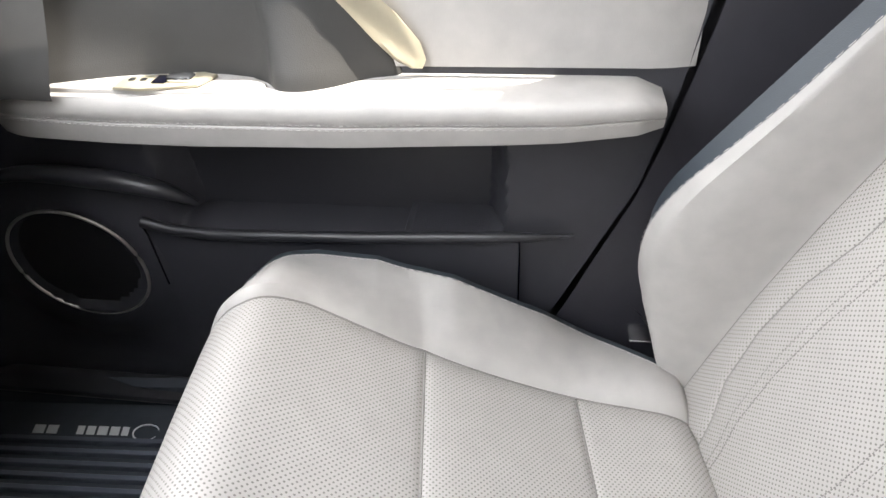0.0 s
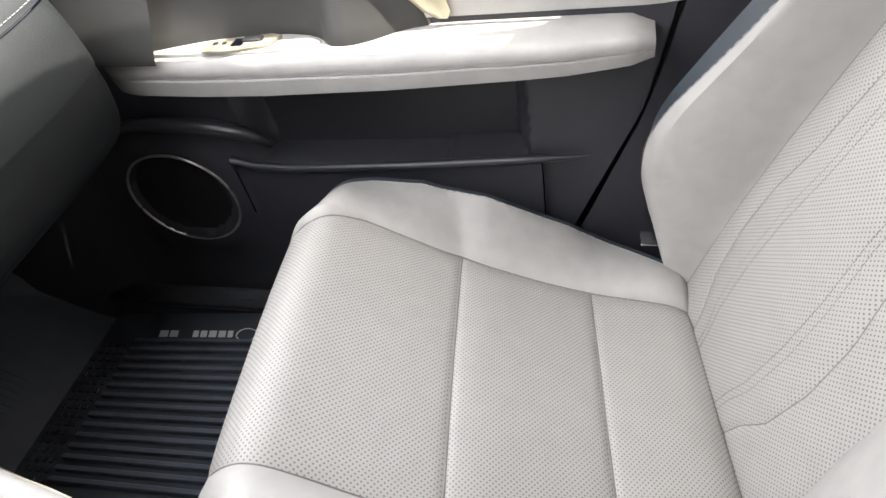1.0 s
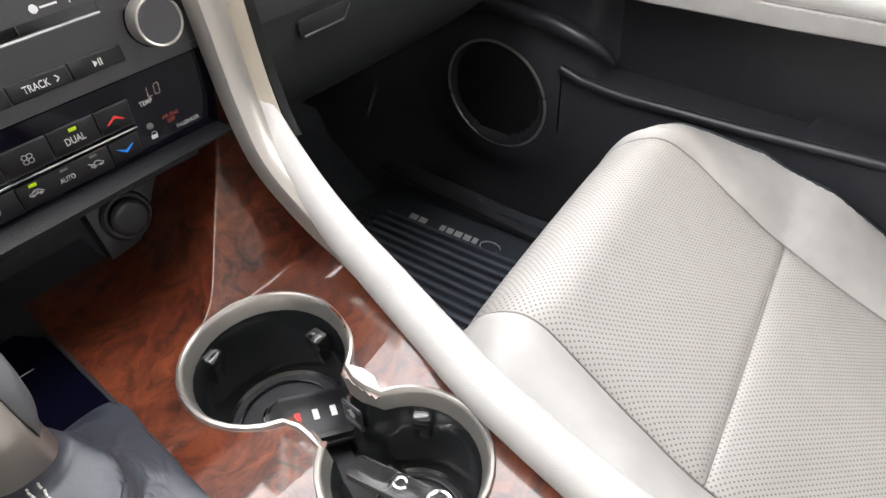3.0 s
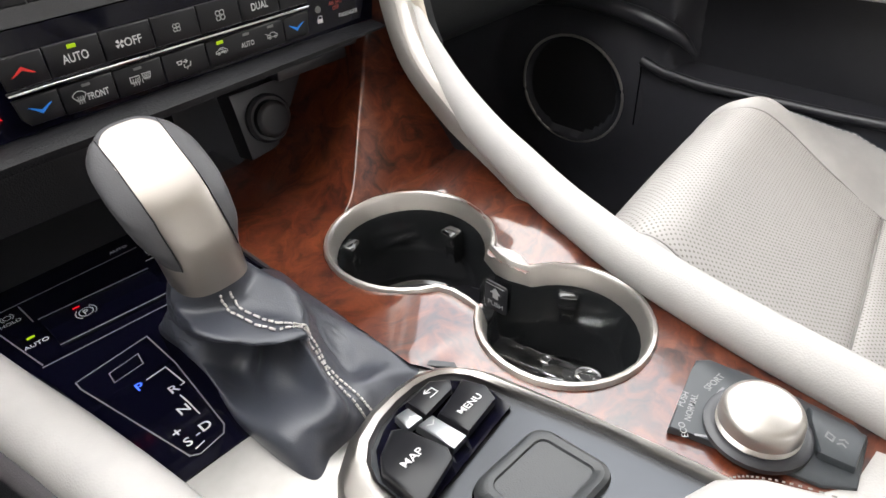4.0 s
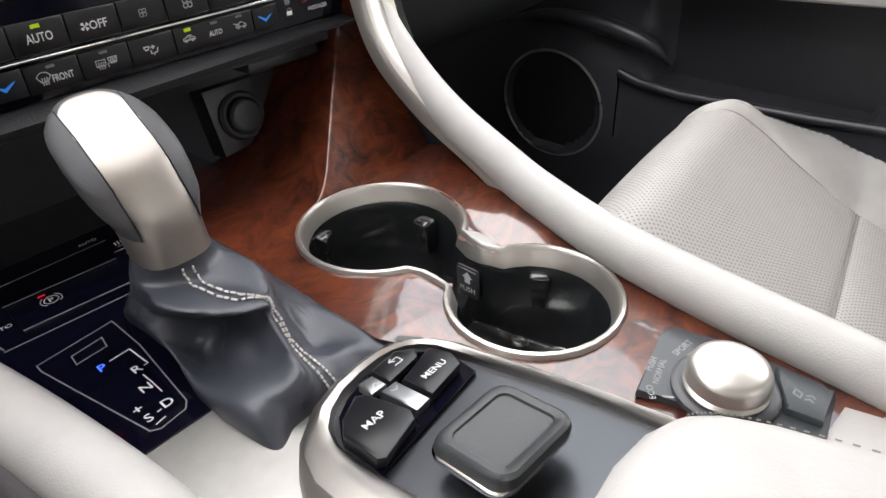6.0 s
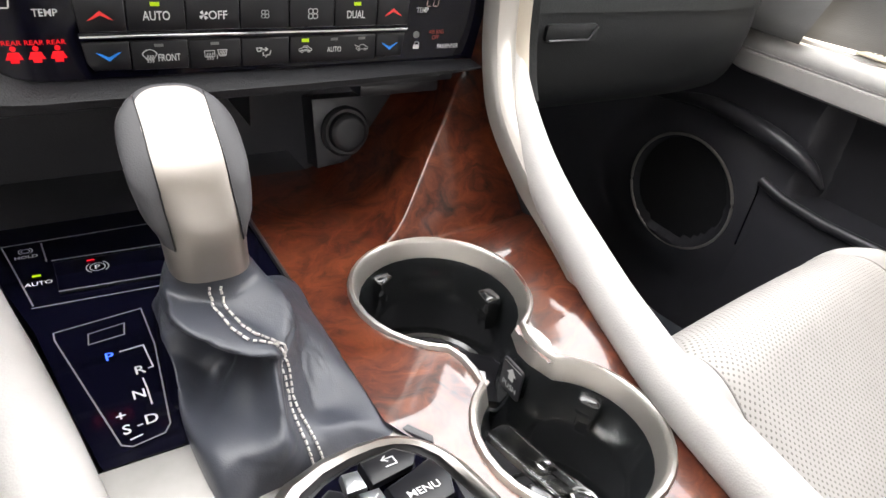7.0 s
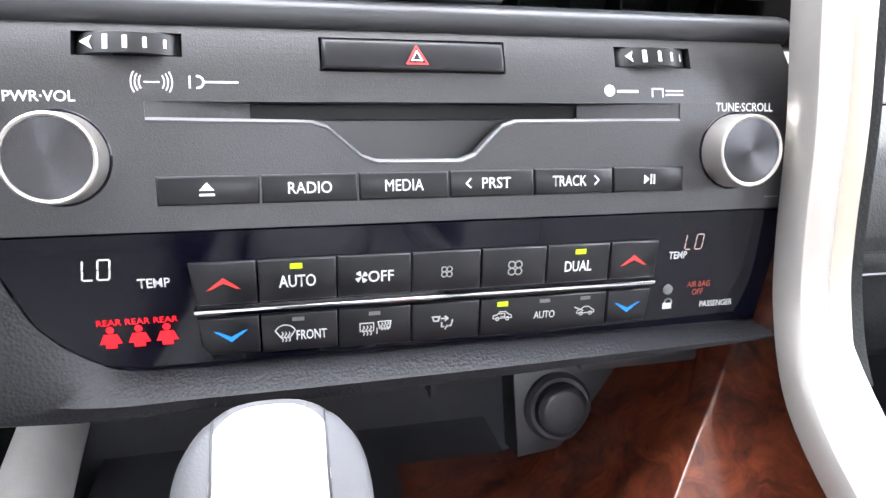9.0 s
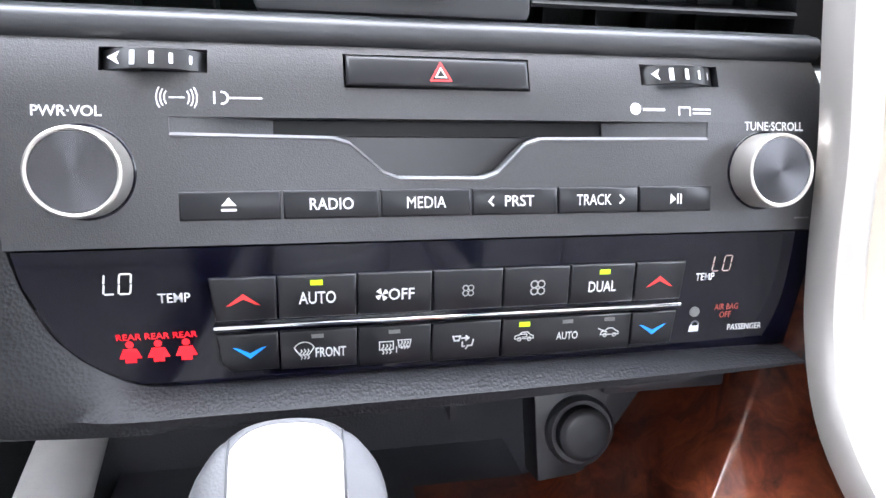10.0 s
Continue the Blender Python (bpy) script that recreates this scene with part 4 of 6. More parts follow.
edges = [-0.0965, -0.0635, -0.0307, 0.0019, 0.0345, 0.0667, 0.0976]
words = ["", "RADIO", "MEDIA", "PRST", "TRACK", ""]
for i in range(6):
    x0, x1 = edges[i] + 0.0004, edges[i + 1] - 0.0004
    key = part("radio_button", prism([(x0, 0.0088), (x1, 0.0088), (x1, 0.0184), (x0, 0.0184)], 0.002, RM @ pose(0, 0, -0.0004), 0.0008, 2), BUTTON, radio)
    KM = RM @ pose(0, 0, 0.0016)
    if words[i]:
        lettering(words[i], (x0 + x1) / 2 + (0.0015 if words[i] == "PRST" else -0.002 if words[i] == "TRACK" else 0), 0.0138, 0.004, KM, WHITE, key, {"RADIO": 0.0147, "MEDIA": 0.0138, "PRST": 0.0110, "TRACK": 0.0138}[words[i]], bold=0.0 if words[i] == "MEDIA" else 0.008)
    if words[i] == "PRST":
        part("arrow", strokes([[(0.0098, 0.0153), (0.0083, 0.0138), (0.0098, 0.0123)]], 0.0006, KM), WHITE, key, smooth=False)
    if words[i] == "TRACK":
        part("arrow", strokes([[(0.0590, 0.0153), (0.0605, 0.0138), (0.0590, 0.0123)]], 0.0006, KM), WHITE, key, smooth=False)
    if i == 0:
        part("eject_sign", flat([[(-0.0829, 0.0136), (-0.0781, 0.0136), (-0.0805, 0.0163)], [(-0.0829, 0.0118), (-0.0781, 0.0118), (-0.0781, 0.0126), (-0.0829, 0.0126)]], KM), WHITE, key, smooth=False)
    if i == 5:
        part("play_sign", flat([[(0.0797, 0.0117), (0.0821, 0.0136), (0.0797, 0.0155)], [(0.0825, 0.0117), (0.0831, 0.0117), (0.0831, 0.0155), (0.0825, 0.0155)], [(0.0838, 0.0117), (0.0844, 0.0117), (0.0844, 0.0155), (0.0838, 0.0155)]], KM), WHITE, key, smooth=False)
for kx, kh, word in ((-0.1237, 0.0248, "PWR\u00b7VOL"), (0.1200, 0.0240, "TUNE\u00b7SCROLL")):
    KM = RM @ pose(kx, kh, 0)
    part("knob_well", lathe([(0.0, 0.0003), (0.0150, 0.0003), (0.0153, 0.0)], KM), GLOSS, radio)
    knob = part("rotary_knob", lathe([(0.0144, 0.0), (0.0143, 0.005), (0.0140, 0.0102), (0.0138, 0.0113), (0.0132, 0.0117), (0.0125, 0.0113), (0.0122, 0.0098)], KM, 64), SILVER_TRIM, radio, "turned silver rotary knob")
    part("knob_face", lathe([(0.0123, 0.0100), (0.0123, 0.0109), (0.006, 0.0109), (0.0, 0.0109)], KM, 64), SPUN, knob, "radially brushed face")
lettering("PWR\u00b7VOL", -0.1278, 0.0440, 0.0034, RM, WHITE, radio, 0.0202)
lettering("TUNE\u00b7SCROLL", 0.1245, 0.0412, 0.0034, RM, WHITE, radio, 0.0262)
# maker's marks as plain shapes
part("mark", strokes([arc(-0.0953, 0.0486, 0.0026 + 0.0012 * k, 150, 210, 6) for k in (1, 2, 3)] + [arc(-0.0953, 0.0486, 0.0026 + 0.0012 * k, -30, 30, 6) for k in (1, 2, 3)] + [[(-0.0975, 0.0486), (-0.0931, 0.0486)]], 0.00045, RM), WHITE, radio, smooth=False)
part("mark", strokes([arc(-0.0815, 0.0487, 0.0019, -90, 90, 10), [(-0.0838, 0.0470), (-0.0838, 0.0504)], [(-0.0790, 0.0487), (-0.0690, 0.0487)]], 0.0006, RM), WHITE, radio, smooth=False)
part("mark", join(strokes([[(0.0690, 0.0470), (0.0770, 0.0470)]], 0.0010, RM), flat([arc(0.0655, 0.0472, 0.0022, 0, 360, 16)[:-1]], RM)), WHITE, radio, smooth=False)
part("mark", strokes([[(0.0835, 0.0452), (0.0835, 0.0480), (0.0880, 0.0480), (0.0880, 0.0452)], [(0.0895, 0.0473), (0.0965, 0.0473)], [(0.0895, 0.0458), (0.0965, 0.0458)]], 0.0006, RM), WHITE, radio, smooth=False)
part("mark", strokes([[(0.136, 0.0052), (0.142, 0.0052)]], 0.0007, RM), GREYPRINT, radio, smooth=False)
# hazard key
hz = part("hazard_button", prism([(-0.0413, 0.0534), (0.0238, 0.0530), (0.0238, 0.0638), (-0.0413, 0.0641)], 0.004, RM @ pose(0, 0, -0.002), 0.0016, 3), BUTTON, radio, "black hazard light key")
HM = RM @ pose(-0.0085, 0.0583, 0.002)
part("warning_triangle", strokes([[(-0.0036, -0.0026), (0.0036, -0.0026), (0, 0.0036), (-0.0036, -0.0026)]], 0.0006, HM), REDPRINT, hz, smooth=False)
part("warning_triangle", strokes([[(-0.0018, -0.0014), (0.0018, -0.0014), (0, 0.0018), (-0.0018, -0.0014)]], 0.0005, HM), WHITE, hz, smooth=False)
for x0, x1, h0, h1 in ((-0.1183, -0.086, 0.0570, 0.0643), (0.0688, 0.1008, 0.0562, 0.0638)):
    xc, hw = (x0 + x1) / 2, (x1 - x0) / 2
    WM = RM @ pose(xc, (h0 + h1) / 2, 0)
    rows = []
    for k in range(61):
        a = radians(-55 + 110 * k / 60)
        row = [(0.0195 * math.sin(a) / math.sin(radians(55)) * hw / 0.0205, -(h1 - h0) * 0.5, 0.0195 * math.cos(a) - 0.0165)]
        for j in range(15):
            r = 0.0205 + (0.0004 if (j + k) % 2 else -0.0001)
            row.append((r * math.sin(a) / math.sin(radians(55)) * hw / 0.0205, (j / 7 - 1) * 0.9 * (h1 - h0) * 0.5, r * math.cos(a) - 0.0165))
        rows.append(row + [(row[0][0], (h1 - h0) * 0.5, row[0][2])])
    bm = loft(rows, False, False)
    bm.transform(WM)
    wheel = part("vent_wheel", bm, KNURL, radio, "knurled black vent wheel")
    def wz(x):
        a = math.asin(max(-1, min(1, x / hw * math.sin(radians(55)))))
        return 0.0209 * math.cos(a) - 0.0165 + 0.0003
    def patch(x0, x1, hh):
        b = bmesh.new()
        b.faces.new([b.verts.new(p) for p in ((x0, -hh, wz(x0)), (x1, -hh, wz(x1)), (x1, hh, wz(x1)), (x0, hh, wz(x0)))])
        b.transform(WM)
        return b
    for i, (a, w, hh) in enumerate(((-0.40, 0.10, 0.0023), (-0.03, 0.09, 0.0020), (0.33, 0.07, 0.0017), (0.68, 0.05, 0.0014))):
        part("wheel_mark", patch(hw * a, hw * (a + w), hh), WHITE, wheel, smooth=False)
    part("wheel_mark", flat([[(-0.82 * hw, 0), (-0.60 * hw, 0.0022), (-0.66 * hw, 0), (-0.60 * hw, -0.0022)]], WM @ pose(0, 0, wz(-0.6 * hw) + 0.0002)), WHITE, wheel, smooth=False)

# above the disc slot the whole face curves back towards the vents
for ob in radio.children_recursive:
    for v in ob.data.vertices:
        q = RM.inverted() @ (v.co + Vector((0, 0.43, 0.66)))
        q.z -= 6.0 * max(0.0, q.y - 0.037) ** 2
        v.co = RM @ q - Vector((0, 0.43, 0.66))

# ---- air vents and clock over the radio ----
vent = tagged(thing("centre_air_vents", 0, 0.45, 0.72), "black slatted centre air vents with a clock between", "air vent")
rows = []
for x in np.linspace(-0.20, 0.1465, 12):
    rows.append([(x, 0.4440, 0.6905)] + [(x, 0.4385 - 0.0050 * math.sin(radians(a)), 0.6962 - 0.0053 * math.cos(radians(a))) for a in range(0, 181, 15)] + [(x, 0.442, 0.7024), (x, 0.475, 0.7045)])
part("ledge", loft(rows, False, False), LEDGE, vent, "dark grey ledge")
part("vent_end", box(0.1425, 0.21, 0.446, 0.51, 0.69, 0.80, 0.003), VENT, vent, "black vent end cap")
part("vent_cavity", box(-0.22, 0.15, 0.50, 0.51, 0.69, 0.80), GLOSS, vent)
for x0, x1 in ((-0.21, -0.072), (0.0285, 0.142)):
    for k in range(4):
        z = 0.7085 + 0.0165 * k
        part("slat", loft([[(x, 0.445, z), (x, 0.4442, z + 0.0012), (x, 0.445, z + 0.0024), (x, 0.447, z + 0.0030), (x, 0.475, z + 0.008), (x, 0.475, z + 0.005)] for x in np.linspace(x0, x1, 4)]), VENT, vent)
    for k in range(5):
        xx = x0 + (x1 - x0) * (k + 0.5) / 5
        part("vane", box(xx - 0.0004, xx + 0.0004, 0.462, 0.49, 0.70, 0.77), VENT, vent, smooth=False)
part("clock_housing", box(-0.071, 0.0275, 0.441, 0.50, 0.7025, 0.775, 0.003), LEDGE, vent, "grey clock surround")
part("clock_rim", lathe([(0.020, 0.0), (0.0225, 0.002), (0.0235, 0.004), (0.0225, 0.0055), (0.0205, 0.005), (0.0195, 0.002)], pose(-0.0095, 0.441, 0.7315, 90), 48), CHROME, vent, "chrome clock rim")
part("clock_face", lathe([(0.0205, 0.001), (0.0, 0.0015)], pose(-0.0095, 0.441, 0.7315, 90), 32), GLOSS, vent)

# ---- climate panel ----
CM = Matrix(((1, 0, 0, 0), (0, 0, -1, 0.42), (0, 1, 0, 0), (0, 0, 0, 1)))
clim = tagged(thing("climate_control_panel", 0, 0.43, 0.6), "glossy black climate control panel with lit warning signs", "control panel")
outline = [(-0.1468, 0.6258), (0.1460, 0.6258), (0.1465, 0.6207), (0.1398, 0.5772), (0.0186, 0.5776), (-0.0459, 0.5774), (-0.1038, 0.5771), (-0.1135, 0.5785), (-0.1214, 0.5823), (-0.130, 0.5885), (-0.137, 0.5966), (-0.1447, 0.6145)]
part("glossy_panel", prism(outline, 0.02, CM @ pose(0, 0, -0.02)), GLOSS, clim, "piano black panel", smooth=False)
part("divider_bar", box(-0.0878, 0.0880, 0.4175, 0.421, 0.5972, 0.5986, 0.0004), CHROME, clim, "thin chrome bar")
BM = CM @ pose(0, 0, 0.0016)
top = [-0.0888, -0.0663, -0.0390, -0.0120, 0.0146, 0.0408, 0.0675, 0.0890]
keys = []
for i in range(7):
    a, b = top[i] + 0.0003, top[i + 1] - 0.0003
    poly = [(a, 0.6000), (b, 0.6000), (b, 0.6153), (a, 0.6153)]
    if i == 0:
        poly = [(a + 0.0016, 0.6000), (b, 0.6000), (b, 0.6153), (a, 0.6153)]
    if i == 6:
        poly = [(a, 0.6000), (b - 0.001, 0.6000), (b, 0.6153), (a, 0.6153)]
    keys.append(part("climate_button", prism(poly, 0.002, CM @ pose(0, 0, -0.0004), 0.0007, 2), BUTTON, clim))
low = [-0.0876, -0.0663, -0.0390, -0.0120, 0.0147, 0.0678, 0.0874]
for i in range(6):
    a, b = low[i] + 0.0003, low[i + 1] - 0.0003
    zb = (0.5813, 0.5808, 0.5803, 0.5801, 0.5803, 0.5815)[i]
    poly = [(a, zb), (b, zb), (b, 0.5952), (a, 0.5952)]
    if i == 0:
        poly = [(a + 0.0042, zb), (b, zb), (b, 0.5952), (a, 0.5952), (a + 0.0012, 0.585)]
    if i == 5:
        poly = [(a, zb), (b - 0.0015, zb), (b, 0.5952), (a, 0.5952)]
    keys.append(part("climate_button", prism(poly, 0.002, CM @ pose(0, 0, -0.0004), 0.0007, 2), BUTTON, clim))


def chevron(x, z, up):
    s = 1 if up else -1
    return flat([[(x - 0.0058, z - s * 0.0018), (x, z + s * 0.0026), (x, z + s * 0.0006), (x - 0.0040, z - s * 0.0014)], [(x + 0.0058, z - s * 0.0018), (x, z + s * 0.0026), (x, z + s * 0.0006), (x + 0.0040, z - s * 0.0014)]], BM)


part("red_arrow", chevron(-0.0775, 0.6072, True), REDPRINT, keys[0], smooth=False)
part("blue_arrow", chevron(-0.0762, 0.5886, False), BLUEPRINT, keys[7], smooth=False)
part("red_arrow", chevron(0.0779, 0.6072, True), REDPRINT, keys[6], smooth=False)
part("blue_arrow", chevron(0.0769, 0.5882, False), BLUEPRINT, keys[12], smooth=False)
lettering("AUTO", -0.0528, 0.6073, 0.0045, BM, WHITE, keys[1], 0.0127)
lettering("OFF", -0.0233, 0.6073, 0.0043, BM, WHITE, keys[2], 0.0093)
lettering("DUAL", 0.0539, 0.6066, 0.0043, BM, WHITE, keys[5], 0.0112)
lettering("FRONT", -0.0486, 0.5868, 0.0037, BM, WHITE, keys[8], 0.0107)
lettering("AUTO", 0.0410, 0.5874, 0.0031, BM, WHITE, keys[11], 0.0088)


def fan(x, z, r, w):
    return strokes([arc(x + r * math.cos(radians(a)), z + r * math.sin(radians(a)), r * 0.72, 0, 360, 10) for a in (45, 135, 225, 315)], w, BM)


part("fan_sign", flat([[(-0.0303, 0.6073)] + arc(-0.0303, 0.6073, 0.0023, a, a + 50, 4) for a in (10, 100, 190, 280)], BM), WHITE, keys[2], smooth=False)
part("fan_sign", fan(0.0012, 0.6074, 0.0014, 0.0004), WHITE, keys[3], smooth=False)
part("fan_sign", fan(0.0279, 0.6073, 0.0019, 0.0005), WHITE, keys[4], smooth=False)
wav = lambda x, z, s: [(x + 0.0004 * math.sin(k * 1.3), z + s * k) for k in range(8)]
part("defrost_sign", strokes([[(-0.0594, 0.5862), (-0.0612, 0.5888)] + arc(-0.0578, 0.5872, 0.0038, 152, 28, 8) + [(-0.0544, 0.5888), (-0.0562, 0.5862), (-0.0594, 0.5862)], wav(-0.0590, 0.5846, 0.0005), wav(-0.0578, 0.5846, 0.0005), wav(-0.0566, 0.5846, 0.0005)], 0.0004, BM), WHITE, keys[8], smooth=False)
part("defrost_sign", strokes([[(-0.0312, 0.5862), (-0.0312, 0.5893), (-0.0262, 0.5893), (-0.0262, 0.5862), (-0.0312, 0.5862)], wav(-0.0300, 0.5846, 0.0005), wav(-0.0287, 0.5846, 0.0005), wav(-0.0274, 0.5846, 0.0005), [(-0.0240, 0.5868), (-0.0245, 0.5896), (-0.0198, 0.5896), (-0.0203, 0.5868), (-0.0240, 0.5868)], wav(-0.0232, 0.5862, 0.0004), wav(-0.0221, 0.5862, 0.0004), wav(-0.0210, 0.5862, 0.0004), [(-0.0250, 0.5850), (-0.0250, 0.5870)]], 0.0004, BM), WHITE, keys[9], smooth=False)
part("airflow_sign", strokes([[(-0.0040, 0.5897), (-0.0012, 0.5897), (-0.0018, 0.5880), (-0.0034, 0.5880), (-0.0040, 0.5897)], [(-0.0005, 0.5889), (0.0018, 0.5889)], [(0.0010, 0.5897), (0.0020, 0.5889), (0.0010, 0.5881)], [(-0.0004, 0.5872), (-0.0004, 0.5856), (0.0004, 0.5856)], [(0.0038, 0.5880), (0.0032, 0.5858), (0.0016, 0.5858), (0.0010, 0.5846)]], 0.0006, BM), WHITE, keys[10], smooth=False)


def car(x, z):
    return [(x - 0.0036, z - 0.0008), (x - 0.0034, z + 0.0004), (x - 0.0018, z + 0.0007), (x - 0.0008, z + 0.0018), (x + 0.0014, z + 0.0018), (x + 0.0028, z + 0.0006), (x + 0.0038, z + 0.0002), (x + 0.0038, z - 0.0008), (x - 0.0036, z - 0.0008)]


for x, z, arrow in ((0.0235, 0.5880, True), (0.0585, 0.5876, False)):
    extra = [[(x - 0.001, z + 0.0010), (x + 0.0012, z + 0.0010), (x + 0.0012, z - 0.0002), (x - 0.0004, z - 0.0002)]] if arrow else [[(x - 0.0046, z + 0.0018), (x - 0.001, z + 0.0002)]]
    part("recirculation_sign", strokes([car(x, z)] + extra + [arc(x - 0.0018, z - 0.0010, 0.0007, 0, 360, 8), arc(x + 0.0022, z - 0.0010, 0.0007, 0, 360, 8)], 0.0004, BM), WHITE, keys[11], smooth=False)
for x, z, k in ((-0.0530, 0.6128, 1), (0.0545, 0.6124, 5), (0.0236, 0.5930, 11)):
    part("indicator_light", box(x - 0.0021, x + 0.0021, 0.4180, 0.4192, z - 0.0009, z + 0.0009), GREEN, keys[k], "lit green indicator", smooth=False)
for x, z, k in ((-0.0531, 0.5930, 8), (-0.0258, 0.5930, 9), (0.0410, 0.5931, 11), (0.0582, 0.5931, 11)):
    part("indicator_light", box(x - 0.0021, x + 0.0021, 0.4181, 0.4192, z - 0.0007, z + 0.0007), GREYPRINT, keys[k], "unlit indicator", smooth=False)


def seven(segs, x, z, w, h):
    """Slanted seven-segment strokes."""
    pts = {"a": ((0, h), (w, h)), "b": ((w, h), (w, h / 2)), "c": ((w, h / 2), (w, 0)), "d": ((0, 0), (w, 0)), "e": ((0, 0), (0, h / 2)), "f": ((0, h / 2), (0, h))}
    out = []
    for s in segs:
        (x0, z0), (x1, z1) = pts[s]
        d = Vector((x1 - x0, z1 - z0)).normalized() * 0.0005
        out.append([(x + x0 + d.x + 0.1 * z0, z + z0 + d.y), (x + x1 - d.x + 0.1 * z1, z + z1 - d.y)])
    return out


part("temperature_display", strokes(seven("efd", -0.1212, 0.6110, 0.0033, 0.0068) + seven("abcdef", -0.1166, 0.6110, 0.0036, 0.0068), 0.0006, CM), DIGIT, clim, "lit digits LO", smooth=False)
part("temperature_display", strokes(seven("efd", 0.1012, 0.6104, 0.0030, 0.0062) + seven("abcdef", 0.1058, 0.6104, 0.0032, 0.0062), 0.0005, CM), DIMDIGIT, clim, "dim lit digits LO", smooth=False)
lettering("TEMP", -0.0997, 0.6089, 0.0033, CM, WHITE, clim, 0.0102)
lettering("TEMP", 0.0985, 0.6082, 0.0030, CM, WHITE, clim, 0.0082)
lettering("PASSENGER", 0.1197, 0.5860, 0.0026, CM, WHITE, clim, 0.0158)
lettering("AIR BAG", 0.1100, 0.5951, 0.0026, CM, DIMRED, clim, 0.0108)
lettering("OFF", 0.1099, 0.5917, 0.0026, CM, DIMRED, clim, 0.0052)
for x in (-0.1150, -0.1061, -0.0972):
    lettering("REAR", x, 0.5957, 0.0022, CM, RED, clim, 0.0078)
    part("belt_warning", flat([arc(x, 0.5930, 0.0013, 0, 360, 12)[:-1], [(x - 0.0021, 0.5915), (x + 0.0021, 0.5915), (x + 0.0036, 0.5880), (x + 0.0018, 0.5880), (x + 0.0018, 0.5864), (x - 0.0018, 0.5864), (x - 0.0018, 0.5880), (x - 0.0036, 0.5880)]], CM), RED, clim, "lit red belt sign", smooth=False)
part("security_light", lathe([(0.0021, 0.0), (0.0021, 0.0006), (0.0, 0.0008)], CM @ pose(0.0957, 0.5936, 0), 20), GREYPRINT, clim)
part("lock_sign", join(strokes([arc(0.0966, 0.5878, 0.0016, 0, 180, 8)], 0.0006, CM), flat([[(0.0942, 0.5850), (0.0984, 0.5850), (0.0984, 0.5876), (0.0942, 0.5876)]], CM)), WHITE, clim, smooth=False)

# leather-grained lower surround, rolled under the panel and sweeping up at the driver's side
sur = tagged(thing("panel_surround", 0, 0.41, 0.57), "black grained padded surround under the panel", "dash trim")
IN = [(0.1395, 0.5765), (0.10, 0.5768), (0.0186, 0.5772), (-0.0459, 0.5770), (-0.09, 0.5767), (-0.1060, 0.5770), (-0.1150, 0.5788), (-0.1230, 0.5832), (-0.1310, 0.5890), (-0.1380, 0.5968), (-0.1425, 0.606), (-0.1465, 0.6180), (-0.150, 0.64), (-0.153, 0.69)]
OUT = [(0.1395, 0.5735), (0.10, 0.5710), (0.0186, 0.5665), (-0.0459, 0.5650), (-0.09, 0.5650), (-0.115, 0.5640), (-0.140, 0.5645), (-0.165, 0.567), (-0.19, 0.577), (-0.205, 0.59), (-0.21, 0.605), (-0.215, 0.62), (-0.22, 0.64), (-0.225, 0.69)]
rows = []
for p, q in zip(spline([(x, 0, z) for x, z in IN], 60), spline([(x, 0, z) for x, z in OUT], 60)):
    a, c, b, d = p.x, p.z, q.x, q.z
    rows.append([(a, 0.4205, c), (a + 0.15 * (b - a), 0.4125, c + 0.15 * (d - c)), (a + 0.45 * (b - a), 0.4065, c + 0.45 * (d - c)), (a + 0.8 * (b - a), 0.4065, c + 0.8 * (d - c)), (b, 0.412, d), (b, 0.43, d - 0.003), (b, 0.50, d - 0.006)])
part("padded_edge", loft(rows[:26], False, False), SURROUND, sur, "black grained padded edge")
part("padded_corner", loft(rows[25:], False, False), SURROUND, sur, "black grained padded corner")

# ---- tray under the panel, with the power socket ----
tray = tagged(thing("storage_recess", 0, 0.48, 0.5), "dark open tray under the panel with a power socket", "storage tray")
part("tray_wall", box(-0.19, 0.15, 0.545, 0.555, 0.44, 0.58), BLACK, tray)
part("tray_floor", box(-0.16, 0.06, 0.455, 0.55, 0.452, 0.466), BLACK_SATIN, tray)
part("tray_divider", box(0.012, 0.0145, 0.487, 0.55, 0.515, 0.565), BLACK_SATIN, tray)
part("tray_ceiling", box(-0.19, 0.14, 0.44, 0.55, 0.556, 0.564), BLACK, tray)
SP = Matrix(((1, 0, 0, 0), (0, 0.208, -0.978, 0.476), (0, 0.978, 0.208, 0.482), (0, 0, 0, 1)))
plate = [(0.0570, 0.0), (0.078, 0.002), (0.092, 0.008), (0.104, 0.018), (0.114, 0.032), (0.122, 0.050), (0.0555, 0.050)]
part("socket_plate", prism(plate, 0.02, SP @ pose(0, 0, -0.02), 0.0006), BLACK_SATIN, tray, "black socket plate")
sock = part("power_socket", lathe([(0.0185, 0.0), (0.0185, 0.003), (0.0165, 0.005), (0.0145, 0.005), (0.0145, 0.002)], SP @ pose(0.0795, 0.0255, 0), 40), BLACK_SATIN, tray, "round power socket")
part("socket_cap", lathe([(0.0138, 0.002), (0.0138, 0.009), (0.0120, 0.0110), (0.0100, 0.0115), (0.0, 0.0112)], SP @ pose(0.0795, 0.0255, 0), 40), BLACK_SATIN, sock, "black socket cap")
part("catch", box(0.07, 0.13, 0.44, 0.50, 0.548, 0.556, 0.002), BLACK_SATIN, tray)

